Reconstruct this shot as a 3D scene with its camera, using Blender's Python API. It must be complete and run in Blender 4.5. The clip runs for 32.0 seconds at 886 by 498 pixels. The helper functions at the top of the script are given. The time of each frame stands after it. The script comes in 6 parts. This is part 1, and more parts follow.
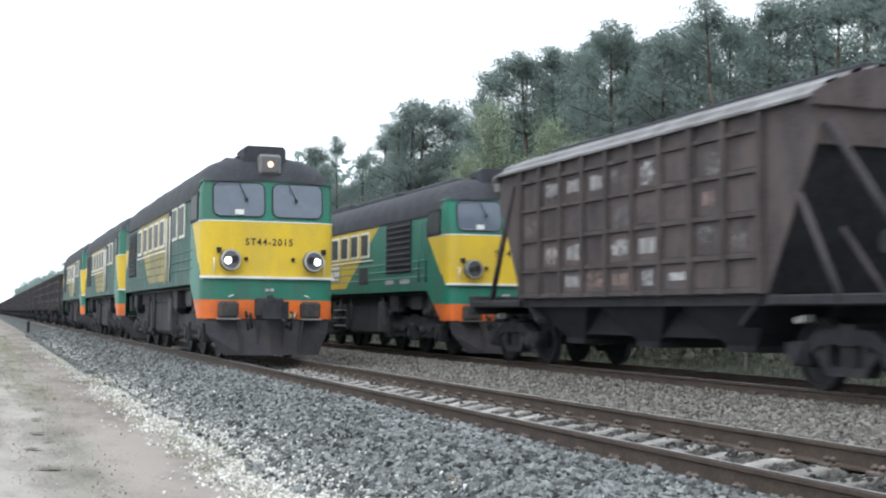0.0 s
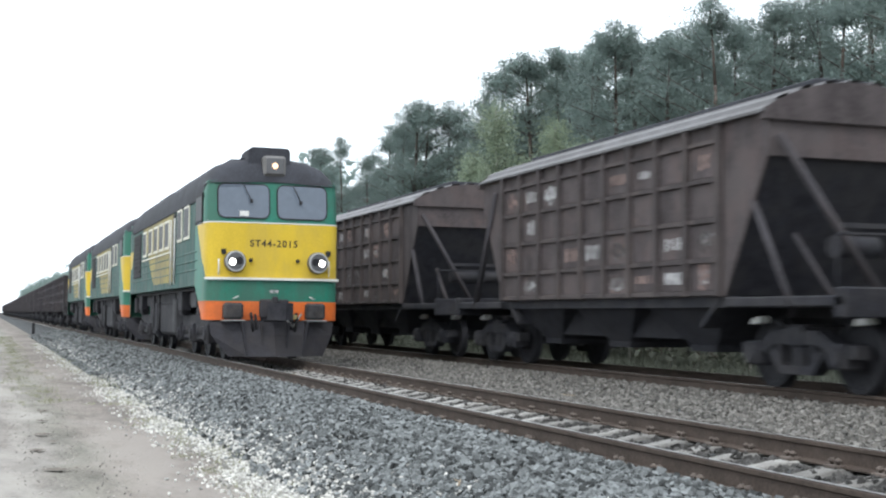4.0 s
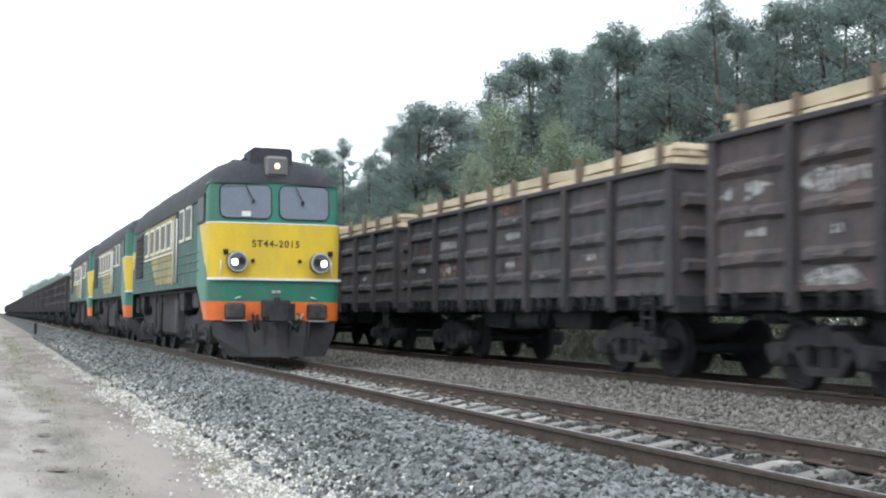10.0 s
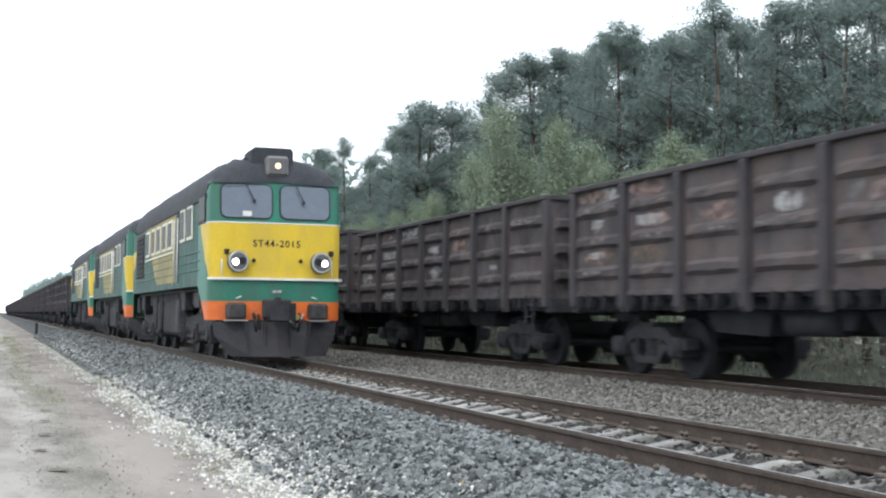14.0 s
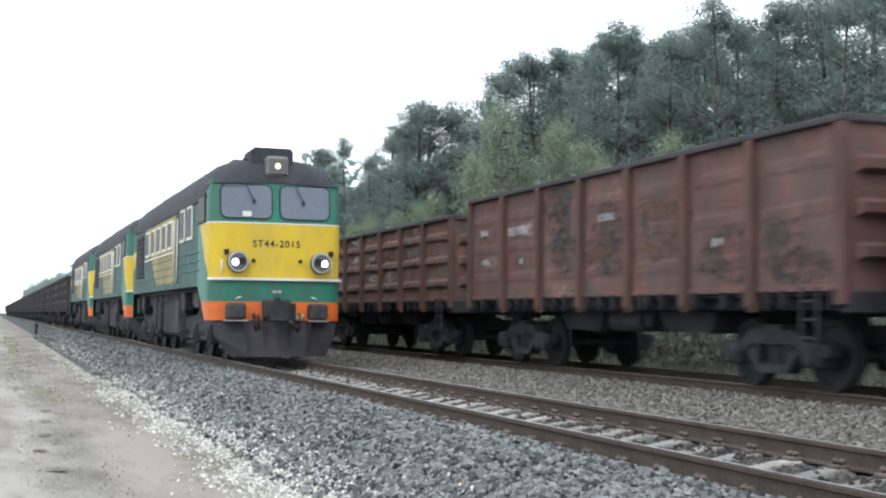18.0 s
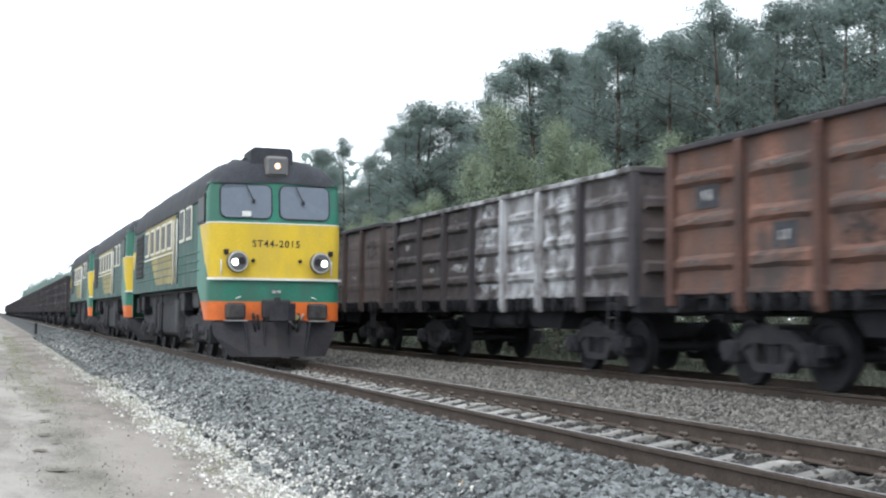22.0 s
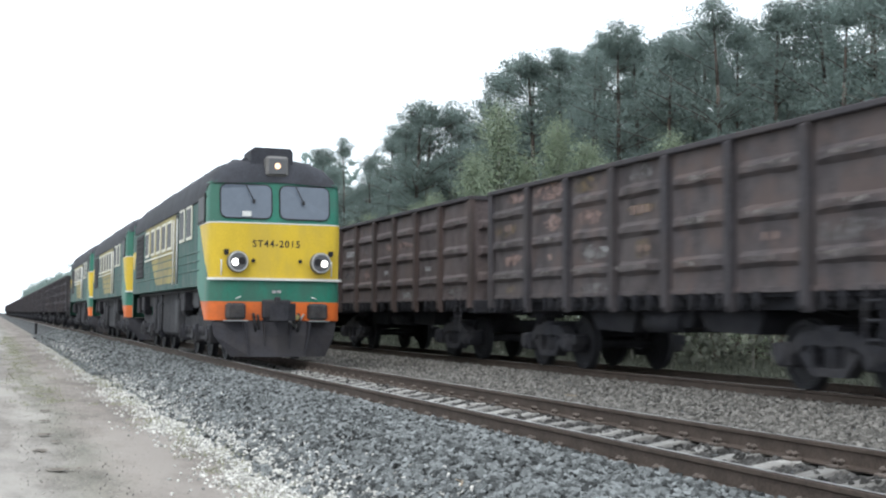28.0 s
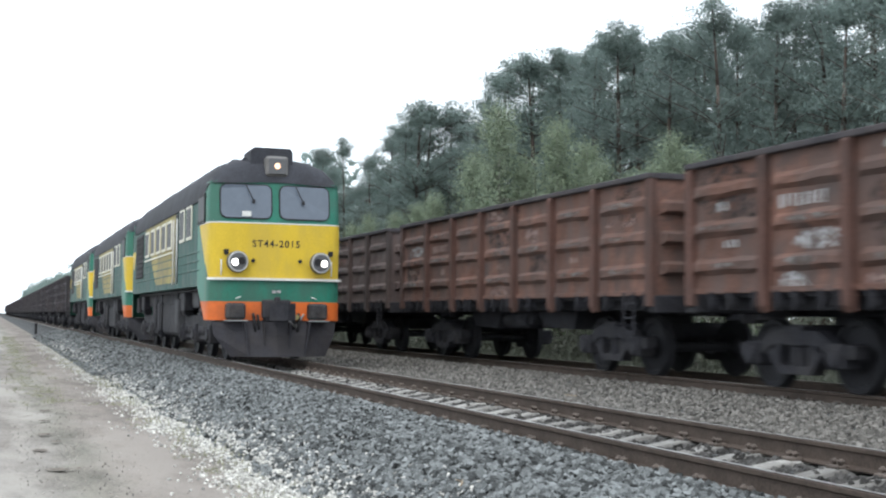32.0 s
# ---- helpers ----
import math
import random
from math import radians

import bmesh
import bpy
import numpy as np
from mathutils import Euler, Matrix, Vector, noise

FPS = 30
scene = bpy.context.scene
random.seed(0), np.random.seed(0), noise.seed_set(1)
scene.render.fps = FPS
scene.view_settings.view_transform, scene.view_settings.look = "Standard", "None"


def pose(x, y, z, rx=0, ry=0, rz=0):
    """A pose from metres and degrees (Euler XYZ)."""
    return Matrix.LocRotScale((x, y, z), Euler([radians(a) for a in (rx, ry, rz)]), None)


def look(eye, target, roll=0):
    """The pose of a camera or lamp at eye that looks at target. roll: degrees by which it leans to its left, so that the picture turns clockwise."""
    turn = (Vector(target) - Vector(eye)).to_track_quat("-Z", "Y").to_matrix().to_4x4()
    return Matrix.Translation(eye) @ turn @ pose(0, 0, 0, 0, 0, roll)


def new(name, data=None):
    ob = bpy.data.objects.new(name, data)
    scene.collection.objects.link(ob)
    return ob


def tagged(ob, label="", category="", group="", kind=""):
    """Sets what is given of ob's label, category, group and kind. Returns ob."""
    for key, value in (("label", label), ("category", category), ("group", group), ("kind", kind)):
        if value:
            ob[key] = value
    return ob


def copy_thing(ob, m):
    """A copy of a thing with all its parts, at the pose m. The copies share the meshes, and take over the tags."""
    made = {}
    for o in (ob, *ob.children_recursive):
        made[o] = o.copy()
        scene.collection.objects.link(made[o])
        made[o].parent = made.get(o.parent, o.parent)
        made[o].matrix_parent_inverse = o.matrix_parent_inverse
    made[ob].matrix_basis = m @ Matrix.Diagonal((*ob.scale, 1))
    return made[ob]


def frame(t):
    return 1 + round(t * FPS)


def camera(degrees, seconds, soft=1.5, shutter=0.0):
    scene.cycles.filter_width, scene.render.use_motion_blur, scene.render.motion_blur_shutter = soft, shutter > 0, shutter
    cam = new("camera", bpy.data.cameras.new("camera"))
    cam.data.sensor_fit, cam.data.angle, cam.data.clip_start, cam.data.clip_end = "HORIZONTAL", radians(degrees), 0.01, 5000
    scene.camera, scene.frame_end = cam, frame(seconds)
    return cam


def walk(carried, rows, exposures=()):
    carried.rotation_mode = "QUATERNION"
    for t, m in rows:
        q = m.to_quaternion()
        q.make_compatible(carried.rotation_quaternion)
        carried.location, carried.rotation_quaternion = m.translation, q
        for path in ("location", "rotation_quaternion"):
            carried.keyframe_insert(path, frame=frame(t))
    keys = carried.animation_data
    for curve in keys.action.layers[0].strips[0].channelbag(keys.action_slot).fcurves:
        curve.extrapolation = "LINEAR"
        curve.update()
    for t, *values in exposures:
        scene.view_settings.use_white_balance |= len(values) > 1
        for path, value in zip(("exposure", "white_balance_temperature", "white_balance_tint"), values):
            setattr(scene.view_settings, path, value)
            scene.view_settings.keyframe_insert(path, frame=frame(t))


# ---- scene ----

# ---------------- camera: stands beside the line, sways a little ----------------
cam = camera(38.6, 32.0, soft=2.2, shutter=0.35)
EYE = Vector((-5.618, -26.765, 0.995))
AIM = look(EYE, (-4.95, -24.883, 1.101), 0.5)
FOCAL = 784 / math.tan(radians(38.6 / 2))


def sway(dx, dy):
    """The camera's pose, turned a little to the right by -dx and down by -dy."""
    m3 = AIM.to_3x3()
    way = m3 @ Vector((-dx / FOCAL, dy / FOCAL, -1.0))
    return look(EYE, EYE + way * 2, 0.5)


walk(cam, [(t, sway(dx, dy)) for t, dx, dy in (
    (0.0, -12.0, -3.0), (0.5, -8.5, -1.8), (1.0, -6.8, -1.8), (2.0, -6.6, -1.8), (2.5, -4.4, -0.5), (3.0, -5.0, -1.2),
    (3.5, -3.8, -0.4), (5.5, -4.6, -0.8), (6.0, -3.4, -0.2), (9.0, -3.2, 0.0), (9.5, -0.4, 0.0), (13.0, -0.3, 0.0),
    (13.5, 1.2, -0.8), (14.5, 1.0, 0.0), (18.0, 0.8, 0.0), (20.0, 0.0, 0.0), (24.0, 0.4, 0.0), (28.0, 0.4, 0.0), (32.0, 0.2, 0.0))],
     exposures=((0.0, 0.29), (25.5, 0.29), (28.0, 0.20), (32.0, 0.21)))

# ---------------- overcast sky and a weak, wide sun ----------------
SUN_EL, SUN_AZ = radians(52), radians(215)
world = bpy.data.worlds.new("overcast_sky")
scene.world = world
world.use_nodes = True
wn, wl = world.node_tree.nodes, world.node_tree.links
wn.clear()
sky = wn.new("ShaderNodeTexSky")
sky.sky_type, sky.sun_disc = "NISHITA", False
sky.sun_elevation, sky.sun_rotation = SUN_EL, SUN_AZ
sky.air_density, sky.dust_density = 1.0, 4.0
cloud = wn.new("ShaderNodeMix")
cloud.data_type = "RGBA"
cloud.inputs["Factor"].default_value = 0.9
cloud.inputs["B"].default_value = (13.7, 15.0, 16.2, 1)
bg = wn.new("ShaderNodeBackground")
bg.inputs["Strength"].default_value = 0.1
wout = wn.new("ShaderNodeOutputWorld")
wl.new(sky.outputs["Color"], cloud.inputs["A"])
wl.new(cloud.outputs["Result"], bg.inputs["Color"])
wl.new(bg.outputs["Background"], wout.inputs["Surface"])
sun = new("sun", bpy.data.lights.new("sun", "SUN"))
sun.data.energy, sun.data.angle, sun.data.color = 1.0, radians(25), (1.0, 0.98, 0.95)
sun.matrix_world = look((0, 0, 0), (math.sin(SUN_AZ) * -math.cos(SUN_EL), math.cos(SUN_AZ) * -math.cos(SUN_EL), -math.sin(SUN_EL)))

# ---------------- materials ----------------
MATS = {}


def mat(name, col, rough=0.7, metal=0.0, var=0.25, scale=3.0, fine=40.0, bump=0.15, dirt=None, dirt_amt=0.0, streak=False,
        island=0.0, objrand=0.0, world_space=False, spec=0.3, dirt_scale=1.6, along=False, patch=None):
    """A procedural surface: base colour with variation at two scales, dirt patches or streaks, and fine relief."""
    if name in MATS:
        return MATS[name]
    m = bpy.data.materials.new(name)
    m.use_nodes = True
    n, l = m.node_tree.nodes, m.node_tree.links
    b = n["Principled BSDF"]
    b.inputs["Roughness"].default_value, b.inputs["Metallic"].default_value = rough, metal
    b.inputs["Specular IOR Level"].default_value = spec
    if world_space:
        vec = n.new("ShaderNodeNewGeometry").outputs["Position"]
    else:
        vec = n.new("ShaderNodeTexCoord").outputs["Object"]
        info = n.new("ShaderNodeObjectInfo")
        off = n.new("ShaderNodeVectorMath")
        off.operation = "MULTIPLY_ADD"
        l.new(info.outputs["Random"], off.inputs[0])
        off.inputs[1].default_value = (37.0, 17.0, 29.0)
        l.new(vec, off.inputs[2])
        vec = off.outputs["Vector"]
    if streak or along:
        mp = n.new("ShaderNodeVectorMath")
        mp.operation = "MULTIPLY"
        mp.inputs[1].default_value = (1.0, 1.0, 0.42) if streak else (1.0, 0.3, 1.0)
        l.new(vec, mp.inputs[0])
        svec = mp.outputs["Vector"]
    else:
        svec = vec

    def noise_tex(s, d, v):
        t = n.new("ShaderNodeTexNoise")
        t.inputs["Scale"].default_value, t.inputs["Detail"].default_value, t.inputs["Roughness"].default_value = s, d, 0.62
        l.new(v, t.inputs["Vector"])
        return t.outputs["Fac"]

    big, small = noise_tex(scale, 4, svec), noise_tex(fine, 3, vec)
    add = n.new("ShaderNodeMath")
    add.operation = "ADD"
    l.new(big, add.inputs[0])
    l.new(small, add.inputs[1])
    rng = n.new("ShaderNodeMapRange")
    rng.inputs["From Min"].default_value, rng.inputs["From Max"].default_value = 0.8, 1.2
    rng.inputs["To Min"].default_value, rng.inputs["To Max"].default_value = 1 - var, 1 + var
    l.new(add.outputs[0], rng.inputs["Value"])
    val = rng.outputs["Result"]

    def scaled(value, source, amount):
        r = n.new("ShaderNodeMapRange")
        r.inputs["To Min"].default_value, r.inputs["To Max"].default_value = 1 - amount, 1 + amount
        l.new(source, r.inputs["Value"])
        k = n.new("ShaderNodeMath")
        k.operation = "MULTIPLY"
        l.new(value, k.inputs[0])
        l.new(r.outputs["Result"], k.inputs[1])
        return k.outputs[0]

    if island:
        val = scaled(val, n.new("ShaderNodeNewGeometry").outputs["Random Per Island"], island)
    if objrand:
        val = scaled(val, n.new("ShaderNodeObjectInfo").outputs["Random"], objrand)
    mul = n.new("ShaderNodeMix")
    mul.data_type, mul.blend_type = "RGBA", "MULTIPLY"
    mul.inputs["Factor"].default_value = 1.0
    mul.inputs["A"].default_value = (*col, 1)
    l.new(val, mul.inputs["B"])
    out = mul.outputs["Result"]
    if dirt:
        d = noise_tex(dirt_scale, 6, svec)
        dr = n.new("ShaderNodeMapRange")
        dr.inputs["From Min"].default_value, dr.inputs["From Max"].default_value = 0.44, 0.60
        dr.inputs["To Max"].default_value = dirt_amt
        l.new(d, dr.inputs["Value"])
        mx = n.new("ShaderNodeMix")
        mx.data_type = "RGBA"
        l.new(dr.outputs["Result"], mx.inputs["Factor"])
        l.new(out, mx.inputs["A"])
        mx.inputs["B"].default_value = (*dirt, 1)
        out = mx.outputs["Result"]
    if patch:
        # broad rusty or dusty patches, their strength different from piece to piece
        pc, pa, ps = patch
        pr = n.new("ShaderNodeMapRange")
        pr.inputs["From Min"].default_value, pr.inputs["From Max"].default_value = 0.46, 0.62
        pr.inputs["To Max"].default_value = pa
        l.new(noise_tex(ps, 3, vec), pr.inputs["Value"])
        pm = n.new("ShaderNodeMath")
        pm.operation = "MULTIPLY"
        l.new(pr.outputs["Result"], pm.inputs[0])
        l.new(n.new("ShaderNodeObjectInfo").outputs["Random"], pm.inputs[1])
        px = n.new("ShaderNodeMix")
        px.data_type = "RGBA"
        l.new(pm.outputs[0], px.inputs["Factor"])
        l.new(out, px.inputs["A"])
        px.inputs["B"].default_value = (*pc, 1)
        out = px.outputs["Result"]
    l.new(out, b.inputs["Base Color"])
    if bump:
        bp = n.new("ShaderNodeBump")
        bp.inputs["Strength"].default_value, bp.inputs["Distance"].default_value = bump, 0.02
        l.new(add.outputs[0], bp.inputs["Height"])
        l.new(bp.outputs["Normal"], b.inputs["Normal"])
    MATS[name] = m
    return m


def glow(name, col, strength):
    m = bpy.data.materials.new(name)
    m.use_nodes = True
    b = m.node_tree.nodes["Principled BSDF"]
    b.inputs["Base Color"].default_value = (*col, 1)
    b.inputs["Emission Color"].default_value = (*col, 1)
    b.inputs["Emission Strength"].default_value = strength
    return m


def leaf_mat(name, col, var):
    m = bpy.data.materials.new(name)
    m.use_nodes = True
    n, l = m.node_tree.nodes, m.node_tree.links
    b = n["Principled BSDF"]
    b.inputs["Roughness"].default_value, b.inputs["Specular IOR Level"].default_value = 0.65, 0.2
    geo, info = n.new("ShaderNodeNewGeometry"), n.new("ShaderNodeObjectInfo")
    tex = n.new("ShaderNodeTexNoise")
    tex.inputs["Scale"].default_value, tex.inputs["Detail"].default_value = 0.7, 3
    l.new(geo.outputs["Position"], tex.inputs["Vector"])
    a1, a2 = n.new("ShaderNodeMath"), n.new("ShaderNodeMath")
    a1.operation = a2.operation = "ADD"
    l.new(geo.outputs["Random Per Island"], a1.inputs[0])
    l.new(info.outputs["Random"], a1.inputs[1])
    l.new(a1.outputs[0], a2.inputs[0])
    l.new(tex.outputs["Fac"], a2.inputs[1])
    r = n.new("ShaderNodeValToRGB")
    r.color_ramp.elements[0].color = (*[c * (1 - var) for c in col], 1)
    r.color_ramp.elements[1].color = (*[min(1, c * (1 + var)) for c in col], 1)
    d = n.new("ShaderNodeMath")
    d.operation = "DIVIDE"
    d.inputs[1].default_value = 3.0
    l.new(a2.outputs[0], d.inputs[0])
    l.new(d.outputs[0], r.inputs["Fac"])
    l.new(r.outputs["Color"], b.inputs["Base Color"])
    tr = n.new("ShaderNodeBsdfTranslucent")
    l.new(r.outputs["Color"], tr.inputs["Color"])
    mix = n.new("ShaderNodeMixShader")
    mix.inputs["Fac"].default_value = 0.5
    l.new(b.outputs["BSDF"], mix.inputs[1])
    l.new(tr.outputs["BSDF"], mix.inputs[2])
    l.new(mix.outputs["Shader"], n["Material Output"].inputs["Surface"])
    return m


SAND = mat("sandy_track", (0.216, 0.197, 0.180), 0.95, var=0.36, scale=2.6, fine=24.0, bump=0.7, dirt=(0.335, 0.313, 0.290), dirt_amt=0.85, world_space=True, dirt_scale=0.7, along=True)


def ruts(m, steps):
    """Strips along the dirt track, from worn pale wheel ruts to darker trodden earth; steps: place across, tint."""
    n, l = m.node_tree.nodes, m.node_tree.links
    b = n["Principled BSDF"]
    pos, cut = n.new("ShaderNodeNewGeometry"), n.new("ShaderNodeSeparateXYZ")
    l.new(pos.outputs["Position"], cut.inputs[0])
    tex = n.new("ShaderNodeTexNoise")
    tex.inputs["Scale"].default_value, tex.inputs["Detail"].default_value = 0.9, 4
    l.new(pos.outputs["Position"], tex.inputs["Vector"])
    wob = n.new("ShaderNodeMath")
    wob.operation = "MULTIPLY_ADD"
    wob.inputs[1].default_value = 1.1
    l.new(tex.outputs["Fac"], wob.inputs[0])
    l.new(cut.outputs["X"], wob.inputs[2])
    r = n.new("ShaderNodeMapRange")
    r.inputs["From Min"].default_value, r.inputs["From Max"].default_value = steps[0][0] + 0.55, steps[-1][0] + 0.55
    l.new(wob.outputs[0], r.inputs["Value"])
    ramp = n.new("ShaderNodeValToRGB")
    span = steps[-1][0] - steps[0][0]
    for k, (x, tint) in enumerate(steps):
        e = ramp.color_ramp.elements[k] if k < 2 else ramp.color_ramp.elements.new(1.0)
        e.position = (x - steps[0][0]) / span
        e.color = (*tint, 1)
    l.new(r.outputs["Result"], ramp.inputs["Fac"])
    mx = n.new("ShaderNodeMix")
    mx.data_type, mx.blend_type = "RGBA", "MULTIPLY"
    mx.inputs["Factor"].default_value = 1.0
    l.new(b.inputs["Base Color"].links[0].from_socket, mx.inputs["A"])
    l.new(ramp.outputs["Color"], mx.inputs["B"])
    l.new(mx.outputs["Result"], b.inputs["Base Color"])


ruts(SAND, ((-7.0, (0.9, 0.9, 0.88)), (-5.9, (1.12, 1.11, 1.1)), (-5.1, (1.12, 1.12, 1.1)), (-4.75, (0.86, 0.88, 0.82)), (-4.3, (0.93, 0.89, 0.86)), (-3.6, (0.86, 0.82, 0.80)), (-3.0, (0.92, 0.92, 0.86))))
GRASSY = mat("forest_floor", (0.12, 0.122, 0.085), 0.95, var=0.3, scale=0.8, fine=14.0, bump=0.8, world_space=True)
# bed darker than its stones: the shade in the gaps is in its colour
BALLAST = mat("ballast_bed", (0.075, 0.078, 0.08), 0.95, var=0.5, scale=9.0, fine=26.0, bump=1.0, world_space=True)
STONE_A = mat("grey_granite_stone", (0.142, 0.151, 0.152), 0.9, var=0.16, scale=5, fine=60, bump=0.2, island=0.85, world_space=True)
STONE_B = mat("buff_granite_stone", (0.160, 0.152, 0.140), 0.9, var=0.12, scale=5, fine=60, bump=0.2, island=0.5, world_space=True)
STONE_W = mat("white_limestone_chip", (0.50, 0.49, 0.46), 0.95, var=0.1, scale=5, fine=60, bump=0.2, island=0.55, world_space=True)
PEBBLE = mat("track_pebble", (0.29, 0.27, 0.25), 0.95, var=0.1, island=0.6, world_space=True)
STONE_C = mat("sooty_granite_stone", (0.072, 0.069, 0.066), 0.9, var=0.12, scale=5, fine=60, bump=0.2, island=0.6, world_space=True)
CLOD = mat("dark_trodden_mud", (0.165, 0.14, 0.12), 0.95, var=0.4, scale=12, fine=40, bump=0.6)
CONCRETE = mat("sleeper_concrete", (0.32, 0.312, 0.295), 0.9, var=0.15, scale=4, fine=50, bump=0.2, dirt=(0.15, 0.14, 0.13), dirt_amt=0.6, objrand=0.35, dirt_scale=3)
RAIL_SIDE = mat("rail_rust", (0.074, 0.056, 0.046), 0.85, metal=0.0, var=0.25, scale=3, fine=40, bump=0.2)
RAIL_TOP = mat("rail_polished", (0.50, 0.49, 0.48), 0.33, metal=0.9, var=0.14, scale=2, fine=20, bump=0.04)
RUST_CLIP = mat("fastening_rust", (0.14, 0.115, 0.10), 0.85, metal=0.1, var=0.3)
UNDER = mat("running_gear_grime_and_end_shade", (0.026, 0.026, 0.032), 0.8, metal=0.0, var=0.35, scale=5, fine=40, bump=0.25, dirt=(0.050, 0.047, 0.049), dirt_amt=0.6)
# darker than the running gear, for undersides, funnels and hatch latches
DARKUNDER = mat("dark_underside", (0.020, 0.020, 0.025), 0.85, var=0.3, scale=4, fine=30, bump=0.2, dirt=(0.035, 0.033, 0.036), dirt_amt=0.5)
WHEEL = mat("wheel_steel", (0.023, 0.023, 0.027), 0.7, metal=0.1, var=0.3)
STEEL = mat("bright_steel", (0.5, 0.5, 0.5), 0.35, metal=0.8, var=0.15)
LAMPGREY = mat("lamp_housing_grey", (0.17, 0.165, 0.16), 0.6, var=0.15)
BUFFER = mat("buffer_box_steel", (0.045, 0.043, 0.045), 0.75, var=0.3, scale=5, fine=30, dirt=(0.09, 0.075, 0.066), dirt_amt=0.6)
LAMPDARK = mat("dusty_grey_fittings", (0.065, 0.065, 0.07), 0.8, var=0.3, scale=6, fine=40, dirt=(0.045, 0.045, 0.05), dirt_amt=0.7)
REFLECTOR = mat("lamp_reflector", (0.12, 0.12, 0.125), 0.3, metal=0.3, var=0.1)
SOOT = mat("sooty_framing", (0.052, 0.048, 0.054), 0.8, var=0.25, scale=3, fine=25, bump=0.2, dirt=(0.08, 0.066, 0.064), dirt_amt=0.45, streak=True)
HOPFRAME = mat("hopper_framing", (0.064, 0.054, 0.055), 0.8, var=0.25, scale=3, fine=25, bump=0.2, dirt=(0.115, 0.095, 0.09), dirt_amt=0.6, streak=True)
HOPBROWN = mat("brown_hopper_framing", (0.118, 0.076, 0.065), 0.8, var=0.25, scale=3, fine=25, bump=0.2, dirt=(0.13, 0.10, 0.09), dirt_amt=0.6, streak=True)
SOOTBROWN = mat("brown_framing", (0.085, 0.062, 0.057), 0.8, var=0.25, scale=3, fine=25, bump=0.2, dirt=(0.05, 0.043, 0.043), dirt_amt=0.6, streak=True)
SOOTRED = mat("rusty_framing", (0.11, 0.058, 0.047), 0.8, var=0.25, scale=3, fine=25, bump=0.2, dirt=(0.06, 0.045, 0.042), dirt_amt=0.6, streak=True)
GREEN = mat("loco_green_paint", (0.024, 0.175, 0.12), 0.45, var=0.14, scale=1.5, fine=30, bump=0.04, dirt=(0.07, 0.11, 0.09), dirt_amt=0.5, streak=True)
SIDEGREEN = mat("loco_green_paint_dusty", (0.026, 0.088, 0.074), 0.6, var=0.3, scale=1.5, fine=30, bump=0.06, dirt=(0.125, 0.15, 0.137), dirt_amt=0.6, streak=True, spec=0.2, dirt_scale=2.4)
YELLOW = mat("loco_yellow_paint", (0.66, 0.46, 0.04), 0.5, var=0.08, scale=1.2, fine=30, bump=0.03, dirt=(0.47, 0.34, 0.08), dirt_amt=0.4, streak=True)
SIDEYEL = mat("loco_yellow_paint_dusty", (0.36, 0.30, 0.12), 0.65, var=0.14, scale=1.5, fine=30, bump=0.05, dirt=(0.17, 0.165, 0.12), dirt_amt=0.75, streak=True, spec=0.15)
CREAM = mat("cream_window_surround", (0.72, 0.70, 0.60), 0.6, var=0.1)
ORANGE = mat("orange_paint", (0.68, 0.15, 0.03), 0.5, var=0.1, dirt=(0.35, 0.10, 0.04), dirt_amt=0.4)
ROOF = mat("loco_roof_grey", (0.046, 0.048, 0.058), 0.75, var=0.22, scale=1.5, fine=25, bump=0.1, dirt=(0.032, 0.033, 0.038), dirt_amt=0.7, spec=0.25)
UNDERLOCO = mat("loco_underframe_soot", (0.030, 0.030, 0.036), 0.85, var=0.4, scale=5, fine=40, bump=0.25, dirt=(0.058, 0.055, 0.056), dirt_amt=0.6)
PLOW = mat("plough_dark_grey", (0.036, 0.035, 0.042), 0.7, var=0.25, scale=3, fine=30, bump=0.15, dirt=(0.052, 0.046, 0.046), dirt_amt=0.6)
WHITE = mat("white_paint", (0.72, 0.72, 0.70), 0.5, var=0.08)
BLACK = mat("black_rubber", (0.02, 0.02, 0.022), 0.7, var=0.2)
# blue-grey base: dusty glass with the mirrored sky put into its colour
PANE = mat("dusty_cab_glass_with_sky", (0.125, 0.15, 0.19), 0.12, var=0.05, scale=1.2, fine=6, bump=0.0, spec=0.5)
DARKPANE = mat("dark_side_glass", (0.04, 0.042, 0.045), 0.45, var=0.2, bump=0.0, spec=0.15)
LETTER = mat("black_lettering", (0.03, 0.028, 0.025), 0.6, var=0.1)
ZINC = mat("corrugated_zinc", (0.175, 0.172, 0.178), 0.6, metal=0.0, var=0.18, scale=1.0, fine=12, bump=0.05, dirt=(0.115, 0.11, 0.112), dirt_amt=0.75, objrand=0.2)
TIMBER = mat("fresh_sawn_timber", (0.60, 0.505, 0.365), 0.8, var=0.14, scale=2.0, fine=20, bump=0.15, island=0.16, objrand=0.16, dirt=(0.45, 0.36, 0.245), dirt_amt=0.5)
STICK = mat("dry_twig_wood", (0.36, 0.29, 0.21), 0.9, var=0.2, scale=8, fine=40)
STAKE = mat("weathered_stake", (0.15, 0.115, 0.09), 0.9, var=0.3, scale=4, fine=30, bump=0.3)
MARK = mat("faded_white_marking", (0.38, 0.375, 0.38), 0.85, var=0.5, scale=7, fine=30, bump=0.0)
MARKP = mat("faded_pink_marking", (0.26, 0.185, 0.165), 0.85, var=0.5, scale=7, fine=30, bump=0.0)
